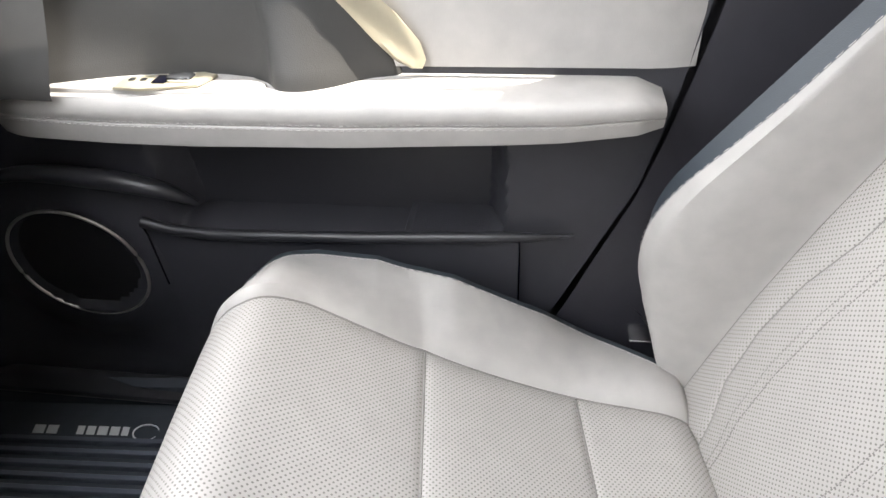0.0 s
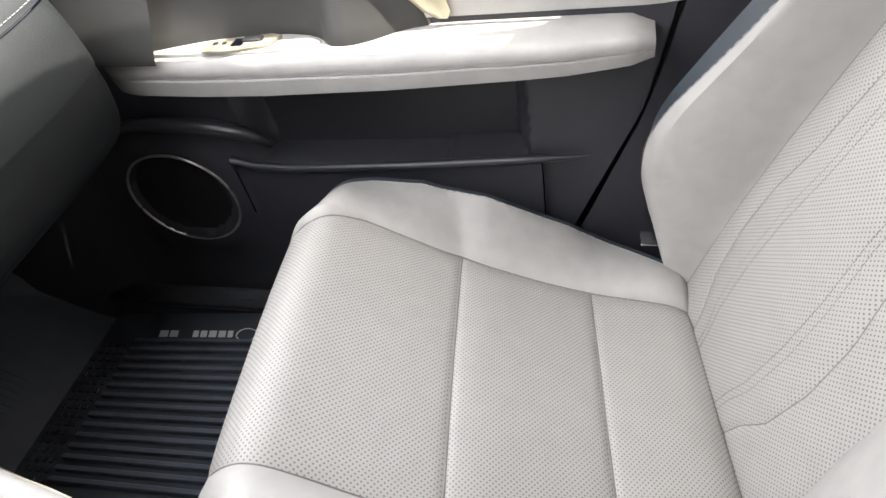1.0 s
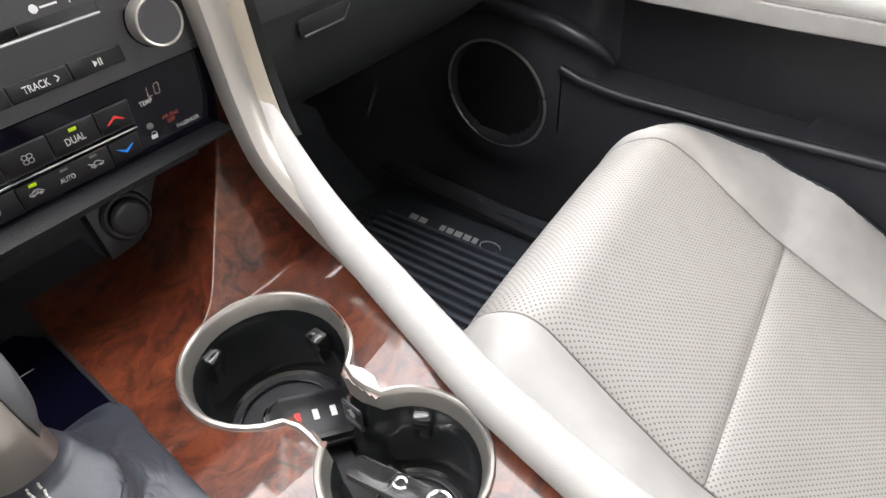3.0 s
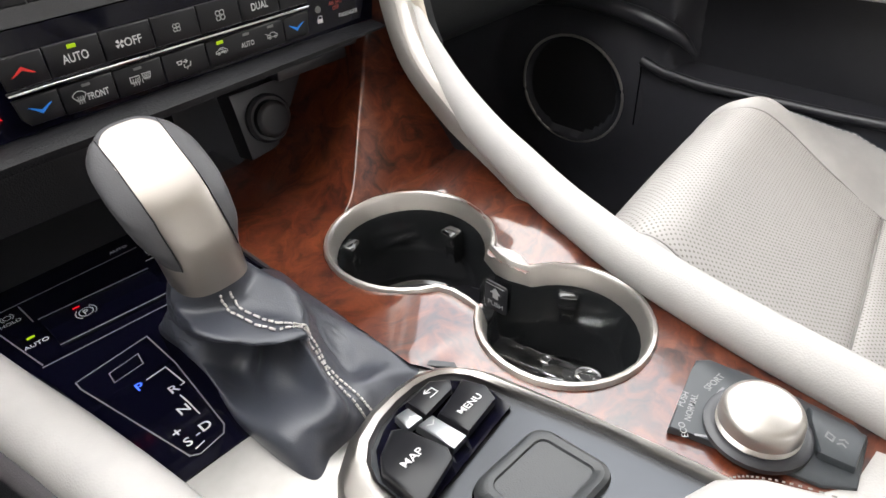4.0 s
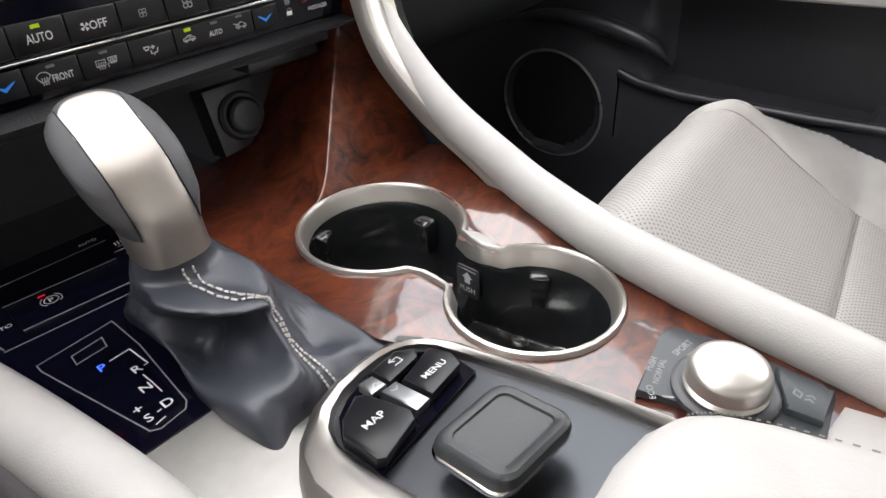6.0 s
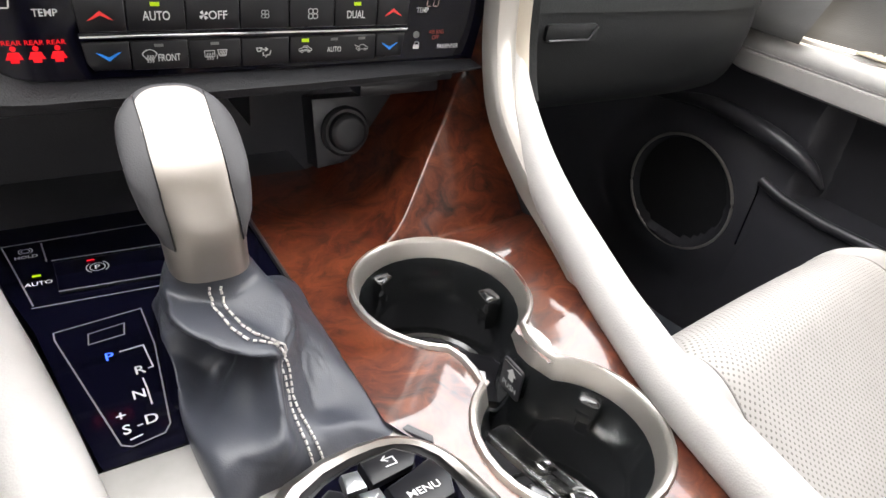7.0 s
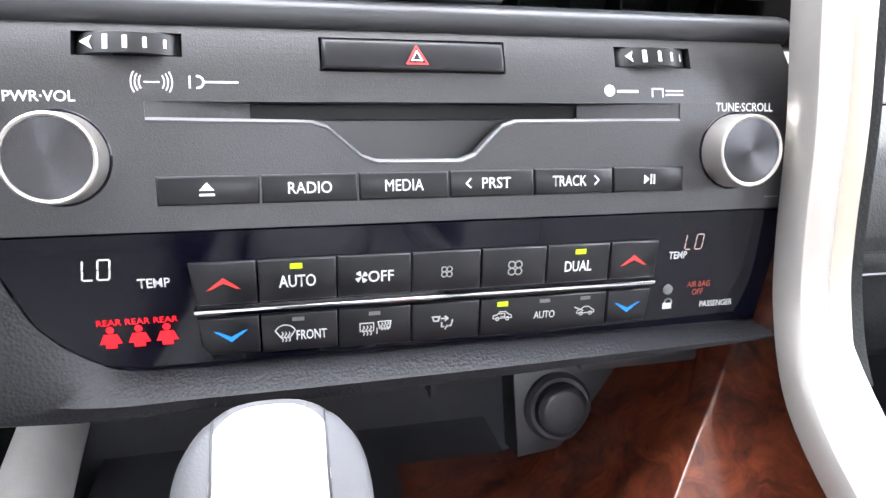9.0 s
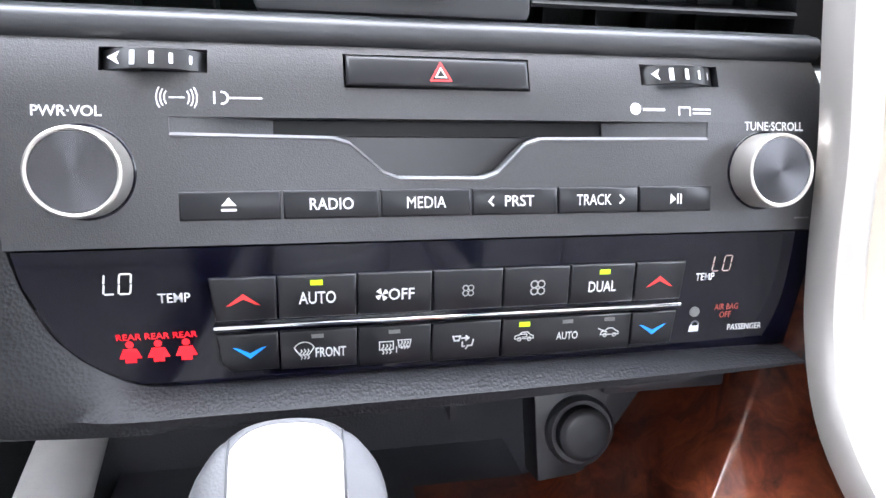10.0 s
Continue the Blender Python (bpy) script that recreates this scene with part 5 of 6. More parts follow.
# ---- centre console ----
con = tagged(thing("centre_console", 0, 0.25, 0.2), "centre console with burl wood, silver trim and leather rails", "centre console")
CUP = ((0.074, 0.326, 0.0555), (0.074, 0.207, 0.0490))


def cup_outline(inset=0.0, n=28, waist=0.0):
    (x1, y1, r1), (x2, y2, r2) = CUP
    pts = []
    for a in np.linspace(180 + 62, -62, n):
        pts.append((x1 + (r1 - inset) * math.cos(radians(a)), y1 + (r1 - inset) * math.sin(radians(a))))
    w = 0.0225 - inset
    pts += [(0.075 + w + waist, 0.2685), (0.075 + w + waist, 0.2590)]
    for a in np.linspace(60, -240, n):
        pts.append((x2 + (r2 - inset) * math.cos(radians(a)), y2 + (r2 - inset) * math.sin(radians(a))))
    pts += [(0.073 - w, 0.2590), (0.073 - w, 0.2685)]
    return pts


def in_cup(x, y, inset):
    (x1, y1, r1), (x2, y2, r2) = CUP
    return math.hypot(x - x1, y - y1) < r1 - inset or math.hypot(x - x2, y - y2) < r2 - inset or (abs(x - 0.074) < 0.0225 - inset and 0.24 < y < 0.29)


def foot(u, e=0.14):
    """A straight rise from 0 to 1 that starts in a tight curve."""
    u = min(max(u, 0.0), 1.0)
    return (u * u / (2 * e) if u < e else u - e / 2) / (1 - e / 2)


def lesser(a, b, k):
    """The smaller of two, rounded where they meet."""
    h = min(max(0.5 + 0.5 * (b - a) / k, 0.0), 1.0)
    return max(0.0, b + (a - b) * h - k * h * (1 - h))


def ripple(x, y):
    """Fine waves in the lacquer where the panel turns up."""
    here = math.exp(-((x - 0.140) / 0.016) ** 2) * (math.exp(-((y - 0.3905 - 0.25 * (x - 0.14)) / 0.006) ** 2) + math.exp(-((y - 0.3665 - 0.25 * (x - 0.14)) / 0.006) ** 2))
    return 0.00016 * here * math.sin(1650 * (y - 0.30 * x + 0.0012 * math.sin(310 * x)))


def wood_z(x, y):
    # the field beside the waist of the ring banks up to the rail, the inner field falls towards the ring
    bank = 0.25 * max(0.0, x - interp(y, (0.2, 0.27, 0.33), (0.108, 0.103, 0.117))) * smooth01((y - 0.19) / 0.06) * (1 - 0.6 * smooth01((y - 0.335) / 0.05))
    bank += 0.085 * max(0.0, 0.044 - x) * smooth01((y - 0.225) / 0.02) * (1 - smooth01((y - 0.285) / 0.03))
    return 0.4700 + bank + 0.1275 * lesser(foot((x - 0.052) / 0.123, 0.28), 0.8 * foot((y - 0.376) / 0.066, 0.06), 0.008) + 0.004 * smooth01((0.16 - y) / 0.1) + ripple(x, y)


def wood_edge(y):
    return interp(y, (0.05, 0.1, 0.15, 0.2, 0.25, 0.3, 0.34, 0.38, 0.42, 0.5), (0.112, 0.118, 0.124, 0.131, 0.148, 0.164, 0.176, 0.174, 0.165, 0.155))


bm = bmesh.new()
ny, nx = 420, 110
grid = []
for j in range(ny + 1):
    y = 0.045 + 0.455 * j / ny
    x0, x1 = interp(y, (0.04, 0.23, 0.245, 0.5), (0.008, 0.004, -0.006, -0.004)), wood_edge(y)
    grid.append([bm.verts.new((x0 + (x1 - x0) * i / nx, y, wood_z(x0 + (x1 - x0) * i / nx, y))) for i in range(nx + 1)])
for j in range(ny):
    for i in range(nx):
        q = (grid[j][i], grid[j][i + 1], grid[j + 1][i + 1], grid[j + 1][i])
        c = sum((v.co for v in q), Vector()) / 4
        if not in_cup(c.x, c.y, 0.0035):
            bm.faces.new(q)
part("wood_panel", bm, WOOD, con, "lacquered dark red burl wood panel")
# the wood runs up between the glossy panel and the silver blade
rows = [[(x0, 0.424, z), (x0 + 0.004, 0.4222, z), (x1 - 0.003, 0.4225, z), (x1, 0.426, z)] for z, x0, x1 in ((0.570, 0.136, 0.158), (0.585, 0.137, 0.158), (0.60, 0.138, 0.157), (0.625, 0.141, 0.156), (0.65, 0.144, 0.155))]
part("wood_upstand", loft(rows, False, False), WOOD, con, "lacquered burl wood strip")
# cup holder: ring, wells, flaps
ring_steps = ((-0.0006, 0.4700), (-0.0003, 0.4716), (0.0004, 0.4728), (0.0022, 0.4732), (0.0034, 0.4722), (0.0042, 0.4700), (0.0066, 0.4615), (0.0070, 0.4600))
part("cup_holder_ring", loft([[(x, y, z) for x, y in cup_outline(o, 28, 0.006 if o < 0.001 else 0.0)] for o, z in ring_steps], True, False), SILVER_TRIM, con, "satin silver figure-eight ring")
wells = [[(x, y, z) for x, y in cup_outline(i)] for i, z in ((0.0070, 0.4605), (0.0085, 0.455), (0.0110, 0.41), (0.0125, 0.400), (0.016, 0.397))]
part("cup_well", loft(wells, True, False), CUPBLACK, con, "black cup wells")
part("cup_floor", box(0.02, 0.13, 0.155, 0.385, 0.394, 0.398), BLACK, con)
for x, y, r in ((CUP[0][0], CUP[0][1], 0.034), (CUP[1][0], CUP[1][1], 0.030)):
    part("floor_groove", tube([(x + r * math.cos(a), y + r * math.sin(a), 0.399) for a in np.linspace(0, 2 * math.pi, 40, endpoint=False)], 0.0013, 6, True), CUPBLACK, con)
for cx, cy, px, py in ((0.074, 0.326, 0.055, 0.370), (0.074, 0.326, 0.114, 0.325), (0.074, 0.207, 0.112, 0.228), (0.074, 0.207, 0.042, 0.190)):
    ang = math.degrees(math.atan2(cy - py, cx - px))
    FM = pose(px, py, 0.448, 0, 0, ang)
    bm = join(box(-0.004, 0.0085, -0.0070, 0.0070, -0.003, 0.0095, 0.0032, 3), box(-0.004, 0.0050, -0.0048, 0.0048, -0.018, -0.0035, 0.0018, 2), box(-0.004, 0.0065, -0.0052, -0.0030, -0.012, -0.002, 0.0008, 1), box(-0.004, 0.0065, 0.0030, 0.0052, -0.012, -0.002, 0.0008, 1))
    bm.transform(FM)
    part("cup_flap", bm, CUPBLACK, con, "black rubber cup flap")
# release tile between the cups
PT = Matrix(((0.0, -0.0, -1.0, 0.0866), (-1.0, 0.0, 0.0, 0.264), (0.0, 1.0, 0.0, 0.447), (0, 0, 0, 1)))
tile = part("release_tile", prism(rounded(0.017, 0.022, 0.002), 0.0012, PT, 0.0004), BLACK_SATIN, con, "black push tile")
lettering("PUSH", 0.0, -0.0055, 0.0038, PT @ pose(0, 0, 0.0013), WHITE, tile)
part("arrow_sign", flat([[(-0.0022, -0.001), (0.0022, -0.001), (0.0022, 0.003), (0.0042, 0.003), (0, 0.0075), (-0.0042, 0.003), (-0.0022, 0.003)]], PT @ pose(0, 0, 0.0013)), WHITE, tile, smooth=False)
part("tile_line", strokes([[(-0.007, 0.0092), (0.007, 0.0092)]], 0.0006, PT @ pose(0, 0, 0.0013)), WHITE, tile, smooth=False)

# black glass panel of the selector
part("selector_panel", prism([(-0.158, 0.475), (-0.144, 0.415), (-0.133, 0.372), (-0.122, 0.3), (-0.117, 0.272), (-0.0075, 0.272), (-0.0075, 0.455), (-0.02, 0.475)], 0.012, pose(0, 0, 0.459), 0.0004), GLOSS, con, "piano black selector panel", smooth=False)
part("brushed_plate", prism([(-0.1235, 0.2715), (-0.118, 0.24), (-0.112, 0.15), (-0.112, 0.04), (0.006, 0.04), (0.006, 0.226), (-0.004, 0.243), (-0.0075, 0.2715)], 0.012, pose(0, 0, 0.4592), 0.0004), PLATE, con, "brushed silver plate", smooth=False)
part("edge_bar", prism([(-0.0074, 0.455), (-0.0074, 0.2715), (-0.0035, 0.243), (0.0085, 0.226), (0.0105, 0.230), (-0.0012, 0.246), (-0.0048, 0.274), (-0.0046, 0.455)], 0.004, pose(0, 0, 0.4690), 0.0006), BLACK_SATIN, con)
TM = pose(0, 0, 0.4712)
gate = [(-0.1250, 0.3660), (-0.0846, 0.3705), (-0.0840, 0.3400), (-0.0885, 0.2860), (-0.0915, 0.2815), (-0.1045, 0.2795), (-0.1085, 0.2820), (-0.1250, 0.3600), (-0.1250, 0.3660)]
part("gate_frame", strokes([gate], 0.0007, TM), GREYLINE, con, "thin grey gate outline", smooth=False)
part("gate_slot", join(strokes([[(-0.1107, 0.3592), (-0.0941, 0.3615), (-0.0955, 0.3526), (-0.1116, 0.3510), (-0.1107, 0.3592)]], 0.0006, TM)), GREYLINE, con, smooth=False)
for ch, x, y, mm in (("P", -0.1042, 0.3388, BLUELED), ("R", -0.0934, 0.3243, GEARWHITE), ("N", -0.0968, 0.3087, GEARWHITE), ("D", -0.0948, 0.2920, GEARWHITE), ("S", -0.1051, 0.2898, GEARWHITE), ("+", -0.1060, 0.2985, GEARWHITE)):
    lettering(ch, x, y, 0.0056 if ch != "+" else 0.004, TM, mm, con, name="gear_letter")
part("gate_lines", strokes([[(-0.0995, 0.3404), (-0.0890, 0.3412), (-0.0878, 0.3241), (-0.0898, 0.3238)], [(-0.0934, 0.3180), (-0.0930, 0.3110), (-0.0930, 0.3005)], [(-0.1005, 0.2900), (-0.0990, 0.2902)], [(-0.1045, 0.2835), (-0.1000, 0.2845)]], 0.0007, TM), GEARWHITE, con, smooth=False)
pk = part("parking_brake_switch", prism([(-0.1190, 0.3985), (-0.0545, 0.3945), (-0.0560, 0.4255), (-0.1195, 0.4290)], 0.002, pose(0, 0, 0.4704), 0.0008), GLOSS, con, "black parking brake switch")
part("switch_edge", strokes([[(-0.1192, 0.4292), (-0.0560, 0.4258)], [(-0.1188, 0.3983), (-0.0545, 0.3942)]], 0.0009, pose(0, 0, 0.4727)), GREYLINE, pk, smooth=False)
PKM = pose(0, 0, 0.4727)
part("brake_sign", strokes([arc(-0.0985, 0.4148, 0.0038, 0, 360, 20), arc(-0.0985, 0.4148, 0.0056, 130, 230, 10), arc(-0.0985, 0.4148, 0.0056, -50, 50, 10)], 0.0006, PKM), WHITE, pk, smooth=False)
lettering("P", -0.0985, 0.4148, 0.0042, PKM, WHITE, pk)
part("brake_light", flat([[(-0.1030, 0.4222), (-0.0990, 0.4220), (-0.0990, 0.4234), (-0.1030, 0.4236)]], PKM), RED, pk, "lit red indicator", smooth=False)
lettering("HOLD", -0.1312, 0.4400, 0.0030, TM, WHITE, con)
part("hold_sign", strokes([arc(-0.1312, 0.4462, 0.0021, 0, 360, 14), arc(-0.1312, 0.4462, 0.0034, 130, 230, 6), arc(-0.1312, 0.4462, 0.0034, -50, 50, 6)], 0.0005, TM), WHITE, con, smooth=False)
lettering("AUTO", -0.1275, 0.4116, 0.0034, TM, WHITE, con)
part("auto_light", flat([[(-0.1300, 0.4180), (-0.1258, 0.4180), (-0.1258, 0.4200), (-0.1300, 0.4200)]], TM), GREEN, con, "lit green indicator", smooth=False)
part("panel_lines", strokes([[(-0.1320, 0.3900), (-0.0560, 0.3862)], [(-0.1424, 0.4545), (-0.05, 0.455)], [(-0.1315, 0.392), (-0.138, 0.43), (-0.1424, 0.4545)], [(-0.122, 0.432), (-0.123, 0.452)]], 0.0008, TM), GREYLINE, con, smooth=False)
lettering("AUTO", -0.0585, 0.4620, 0.0030, TM, WHITE, con)
part("seat_heat_sign", strokes([[(-0.0480, 0.4405), (-0.0440, 0.4405)], [(-0.0480, 0.4430), (-0.0475, 0.4470)], [(-0.0460, 0.4430), (-0.0455, 0.4470)], [(-0.0440, 0.4430), (-0.0435, 0.4470)], [(-0.0520, 0.4360), (-0.0250, 0.4350)], [(-0.0480, 0.4290), (-0.0440, 0.4290), (-0.0430, 0.4330)]], 0.0008, TM), WHITE, con, smooth=False)

# padded leather rails
RR = spline([(0.170, 0.428, 0.600), (0.168, 0.418, 0.580), (0.165, 0.398, 0.557), (0.160, 0.365, 0.532), (0.1555, 0.33, 0.513), (0.152, 0.30, 0.501), (0.148, 0.27, 0.4905), (0.142, 0.24, 0.485), (0.132, 0.2, 0.482), (0.123, 0.145, 0.480), (0.114, 0.08, 0.480), (0.107, 0.0, 0.479), (0.103, -0.15, 0.479)], 70)
part("leather_rail", tube(RR, [interp(k, (0, 8, 20, 32, 44, 69), (0.009, 0.0115, 0.0125, 0.0140, 0.0143, 0.0145)) for k in range(70)], 20), CREAM, con, "cream leather knee rail")
LR = spline([(-0.185, 0.60, 0.50), (-0.173, 0.475, 0.485), (-0.158, 0.39, 0.479), (-0.144, 0.32, 0.478), (-0.133, 0.25, 0.478), (-0.126, 0.18, 0.478), (-0.121, 0.1, 0.478), (-0.118, -0.15, 0.478)], 60)
part("leather_rail", tube(LR, 0.0165, 20), CREAM, con, "cream leather knee rail")
part("rail_welt", tube([p + Vector((-0.010, 0, -0.017)) for p in LR], 0.0125, 16), MAUVE, con, "grey leather side band")
for rail, s, x1 in ((RR, 1, 0.155), (LR, -1, -0.175)):
    rows = [[(p.x + s * 0.012, p.y, p.z - 0.004), (p.x + s * 0.017, p.y, p.z - 0.02), (p.x + s * 0.012, p.y, 0.25), (p.x + s * 0.002, p.y, 0.0)] for p in rail]
    part("console_side", loft(rows, False, False), BLACK, con, "black console side")
part("console_core", box(-0.10, 0.10, -0.15, 0.44, 0.02, 0.39), BLACK, con)

# silver blade that runs from the console up beside the panel
S1 = spline([(0.1320, 0.232, 0.4715), (0.1445, 0.264, 0.4755), (0.1530, 0.313, 0.4955), (0.1520, 0.354, 0.5205), (0.1500, 0.387, 0.552), (0.1530, 0.405, 0.585), (0.1530, 0.4105, 0.615), (0.1505, 0.412, 0.66), (0.1445, 0.413, 0.705), (0.138, 0.414, 0.76)], 50)
rows = []
for k, p in enumerate(S1):
    w = interp(k, (0, 6, 16, 26, 49), (0.0008, 0.0035, 0.0085, 0.0112, 0.0115))
    q, r = S1[max(k - 1, 0)], S1[min(k + 1, 49)]
    d = (r - q).normalized()
    side_v = Vector((1, 0.25, 0)).normalized()
    out_v = side_v.cross(d).normalized()
    if out_v.y > 0:
        out_v = -out_v
    rows.append([p - side_v * w * 0.98 - out_v * 0.008, p - side_v * w, p - side_v * w * 0.85 + out_v * 0.0035, p - side_v * w * 0.2 + out_v * 0.006, p + side_v * w * 0.55 + out_v * 0.0055, p + side_v * w * 0.9 + out_v * 0.003, p + side_v * w - out_v * 0.002, p + side_v * w - out_v * 0.006])
part("silver_blade", loft(rows, False, False), SILVER_TRIM, con, "satin silver trim blade")
S2 = [p + Vector((0.0150 + 0.004 * smooth01(k / 30), 0.006, 0.0)) for k, p in enumerate(S1)]
rows = []
for k, p in enumerate(S2):
    w = interp(k, (0, 9, 14, 20, 49), (0.0002, 0.0003, 0.004, 0.0078, 0.0095))
    rows.append([p + Vector((-w, -0.002, 0)), p + Vector((-0.4 * w, -0.0045, 0)), p + Vector((0.6 * w, -0.004, 0)), p + Vector((w, 0.004, 0)), p + Vector((w, 0.02, 0))])
part("inner_blade", loft(rows[9:], False, False), BLADE2, con, "champagne inner trim strip")
rows = [[p + Vector((0.0095, 0.002, 0)), p + Vector((0.015, 0.0, 0)), p + Vector((0.018, 0.012, 0)), p + Vector((0.018, 0.05, 0))] for p in S2[22:]]
part("blade_gasket", loft(rows, False, False), DASH_LOW, con, "dark edge strip")

# ---- touch controller island ----
isl = tagged(thing("touch_controller", -0.04, 0.17, 0.48), "silver framed touch controller with menu keys", "controller")
IM = Matrix(((1, 0, 0, 0), (0, 0.986, -0.168, 0.225), (0, -0.168, 0.986, 0.479), (0, 0, 0, 1)))


def iy(y):
    return (y - 0.225) / 0.986


OUTER = [(-0.090, 0.02), (-0.0905, 0.10), (-0.0900, 0.165), (-0.0875, 0.196), (-0.0815, 0.2085), (-0.0735, 0.2190), (-0.0600, 0.2290), (-0.0423, 0.2345), (-0.0250, 0.2355), (-0.0123, 0.2335), (-0.0045, 0.2290), (0.0015, 0.2215), (0.0060, 0.2120), (0.0085, 0.2000), (0.0110, 0.157), (0.0122, 0.1135), (0.0125, 0.02)]
INNER = [(-0.060, 0.02), (-0.0615, 0.108), (-0.0655, 0.150), (-0.0670, 0.181), (-0.0660, 0.2020), (-0.0620, 0.2110), (-0.0550, 0.2185), (-0.0450, 0.2240), (-0.0330, 0.2268), (-0.0220, 0.2275), (-0.0147, 0.2265), (-0.0090, 0.2240), (-0.0050, 0.2205), (-0.0010, 0.2130), (0.0020, 0.1933), (0.0068, 0.1500), (0.0090, 0.02)]
rows = []
for (ox, oy), (ix, iy_) in zip(OUTER, INNER):
    oy, iy_ = iy(oy), iy(iy_)
    f = lambda t, z: (ox + (ix - ox) * t, oy + (iy_ - oy) * t, z)
    rows.append([f(-0.05, -0.016), f(0.0, -0.001), f(0.15, 0.0045), f(0.5, 0.0062), f(0.85, 0.0045), f(1.0, 0.001), f(1.02, -0.004)])
bm = loft(rows, False, False)
bm.transform(IM)
part("silver_frame", bm, SILVER, isl, "satin silver frame")
bm = bmesh.new()
bm.faces.new([bm.verts.new((x, iy(y), 0.0)) for x, y in INNER])
bm.transform(IM)
part("island_floor", bm, SLATE_METAL, isl, "dark brushed metal floor", smooth=False)
KEYM = IM @ pose(0, 0, 0.0)
mapk = part("map_key", prism([(-0.0660, iy(0.1800)), (-0.0632, iy(0.1775)), (-0.0425, iy(0.1830)), (-0.0395, iy(0.1885)), (-0.0430, iy(0.2115)), (-0.0470, iy(0.2150)), (-0.0590, iy(0.2085)), (-0.0648, iy(0.2010))], 0.0085, KEYM, 0.0016, 2), BUTTON, isl, "black map key")
lettering("MAP", -0.0525, iy(0.1965), 0.0040, KEYM @ pose(0, 0, 0.0086), WHITE, mapk, turn=0)
menuk = part("menu_key", prism([(-0.0285, iy(0.1868)), (-0.0070, iy(0.1900)), (-0.0030, iy(0.1990)), (-0.0060, iy(0.2110)), (-0.0125, iy(0.2085)), (-0.0285, iy(0.2050))], 0.0085, KEYM, 0.0016, 2), BUTTON, isl, "black menu key")
lettering("MENU", -0.0165, iy(0.1972), 0.0036, KEYM @ pose(0, 0, 0.0086), WHITE, menuk)
part("key_bed", prism([(-0.0665, iy(0.176)), (-0.003, iy(0.184)), (-0.0005, iy(0.1985)), (-0.004, iy(0.2135)), (-0.0085, iy(0.2205)), (-0.0145, iy(0.2240)), (-0.033, iy(0.2245)), (-0.046, iy(0.2205)), (-0.056, iy(0.2145)), (-0.0645, iy(0.2020))], 0.0022, KEYM), GLOSS, isl, "black key bed", smooth=False)
rock = part("rocker_key", prism([(-0.0385, iy(0.1860)), (-0.0300, iy(0.1865)), (-0.0298, iy(0.2070)), (-0.0385, iy(0.2080))], 0.0075, KEYM, 0.0012, 2), ROCKER, isl, "silver rocker key")
part("rocker_key", prism([(-0.0420, iy(0.2095)), (-0.0335, iy(0.2090)), (-0.0330, iy(0.2190)), (-0.0400, iy(0.2200))], 0.0075, KEYM, 0.0012, 2), ROCKER, isl, "silver rocker key")
backk = part("back_key", prism([(-0.0315, iy(0.2090)), (-0.0125, iy(0.2110)), (-0.0085, iy(0.2160)), (-0.0150, iy(0.2235)), (-0.0310, iy(0.2225))], 0.0070, KEYM, 0.0012, 2), BUTTON, isl, "black back key")
part("back_sign", strokes([[(-0.0225, iy(0.2190)), (-0.0180, iy(0.2190)), (-0.0180, iy(0.2150)), (-0.0225, iy(0.2150))], [(-0.0208, iy(0.2205)), (-0.0228, iy(0.2190)), (-0.0208, iy(0.2175))]], 0.0006, KEYM @ pose(0, 0, 0.0071)), WHITE, backk, smooth=False)
part("rocker_sign", strokes([[(-0.0358, iy(0.2040)), (-0.0340, iy(0.2025)), (-0.0322, iy(0.2040))]], 0.0006, KEYM @ pose(0, 0, 0.0076)), WHITE, rock, smooth=False)
part("rocker_sign", strokes([[(-0.0385, iy(0.2125)), (-0.0368, iy(0.2140)), (-0.0350, iy(0.2125))]], 0.0006, KEYM @ pose(0, 0, 0.0076)), WHITE, rock, smooth=False)
# the rubber-topped pointer pad with its chrome skirt
PM = IM @ pose(-0.0365, iy(0.1465), 0.0, 0, 0, -3) @ Matrix.Diagonal((0.87, 0.92, 1, 1))
ringset = lambda w, h, r, z: [(x, y, z) for x, y in rounded(w, h, r, 6)]
bm = loft([ringset(0.030, 0.026, 0.006, 0.0), ringset(0.030, 0.026, 0.006, 0.010)])
bm.transform(PM)
pad_t = part("pad_stem", bm, GLOSS, isl)
bm = loft([ringset(0.0430, 0.0385, 0.0075, 0.0085), ringset(0.0465, 0.0415, 0.0085, 0.0100), ringset(0.0470, 0.0420, 0.0085, 0.0125), ringset(0.0460, 0.0410, 0.0085, 0.0140)])
bm.transform(PM)
part("chrome_skirt", bm, CHROME, pad_t, "chrome skirt")
bm = loft([ringset(0.0462, 0.0412, 0.0085, 0.0140), ringset(0.0460, 0.0410, 0.0085, 0.0165), ringset(0.0440, 0.0390, 0.008, 0.0190), ringset(0.0400, 0.0350, 0.007, 0.0203), ringset(0.0340, 0.0290, 0.005, 0.0198), ringset(0.0325, 0.0275, 0.004, 0.0188), ringset(0.0300, 0.0250, 0.004, 0.0186)])
bm.transform(PM)
part("pad_top", bm, PADGREY, pad_t, "soft grey rubber pad")
part("side_notch", prism(rounded(0.004, 0.035, 0.0015), 0.001, pose(-0.0905, 0.120, 0.4905, 0, -70, 0)), SILVER_TRIM, isl)

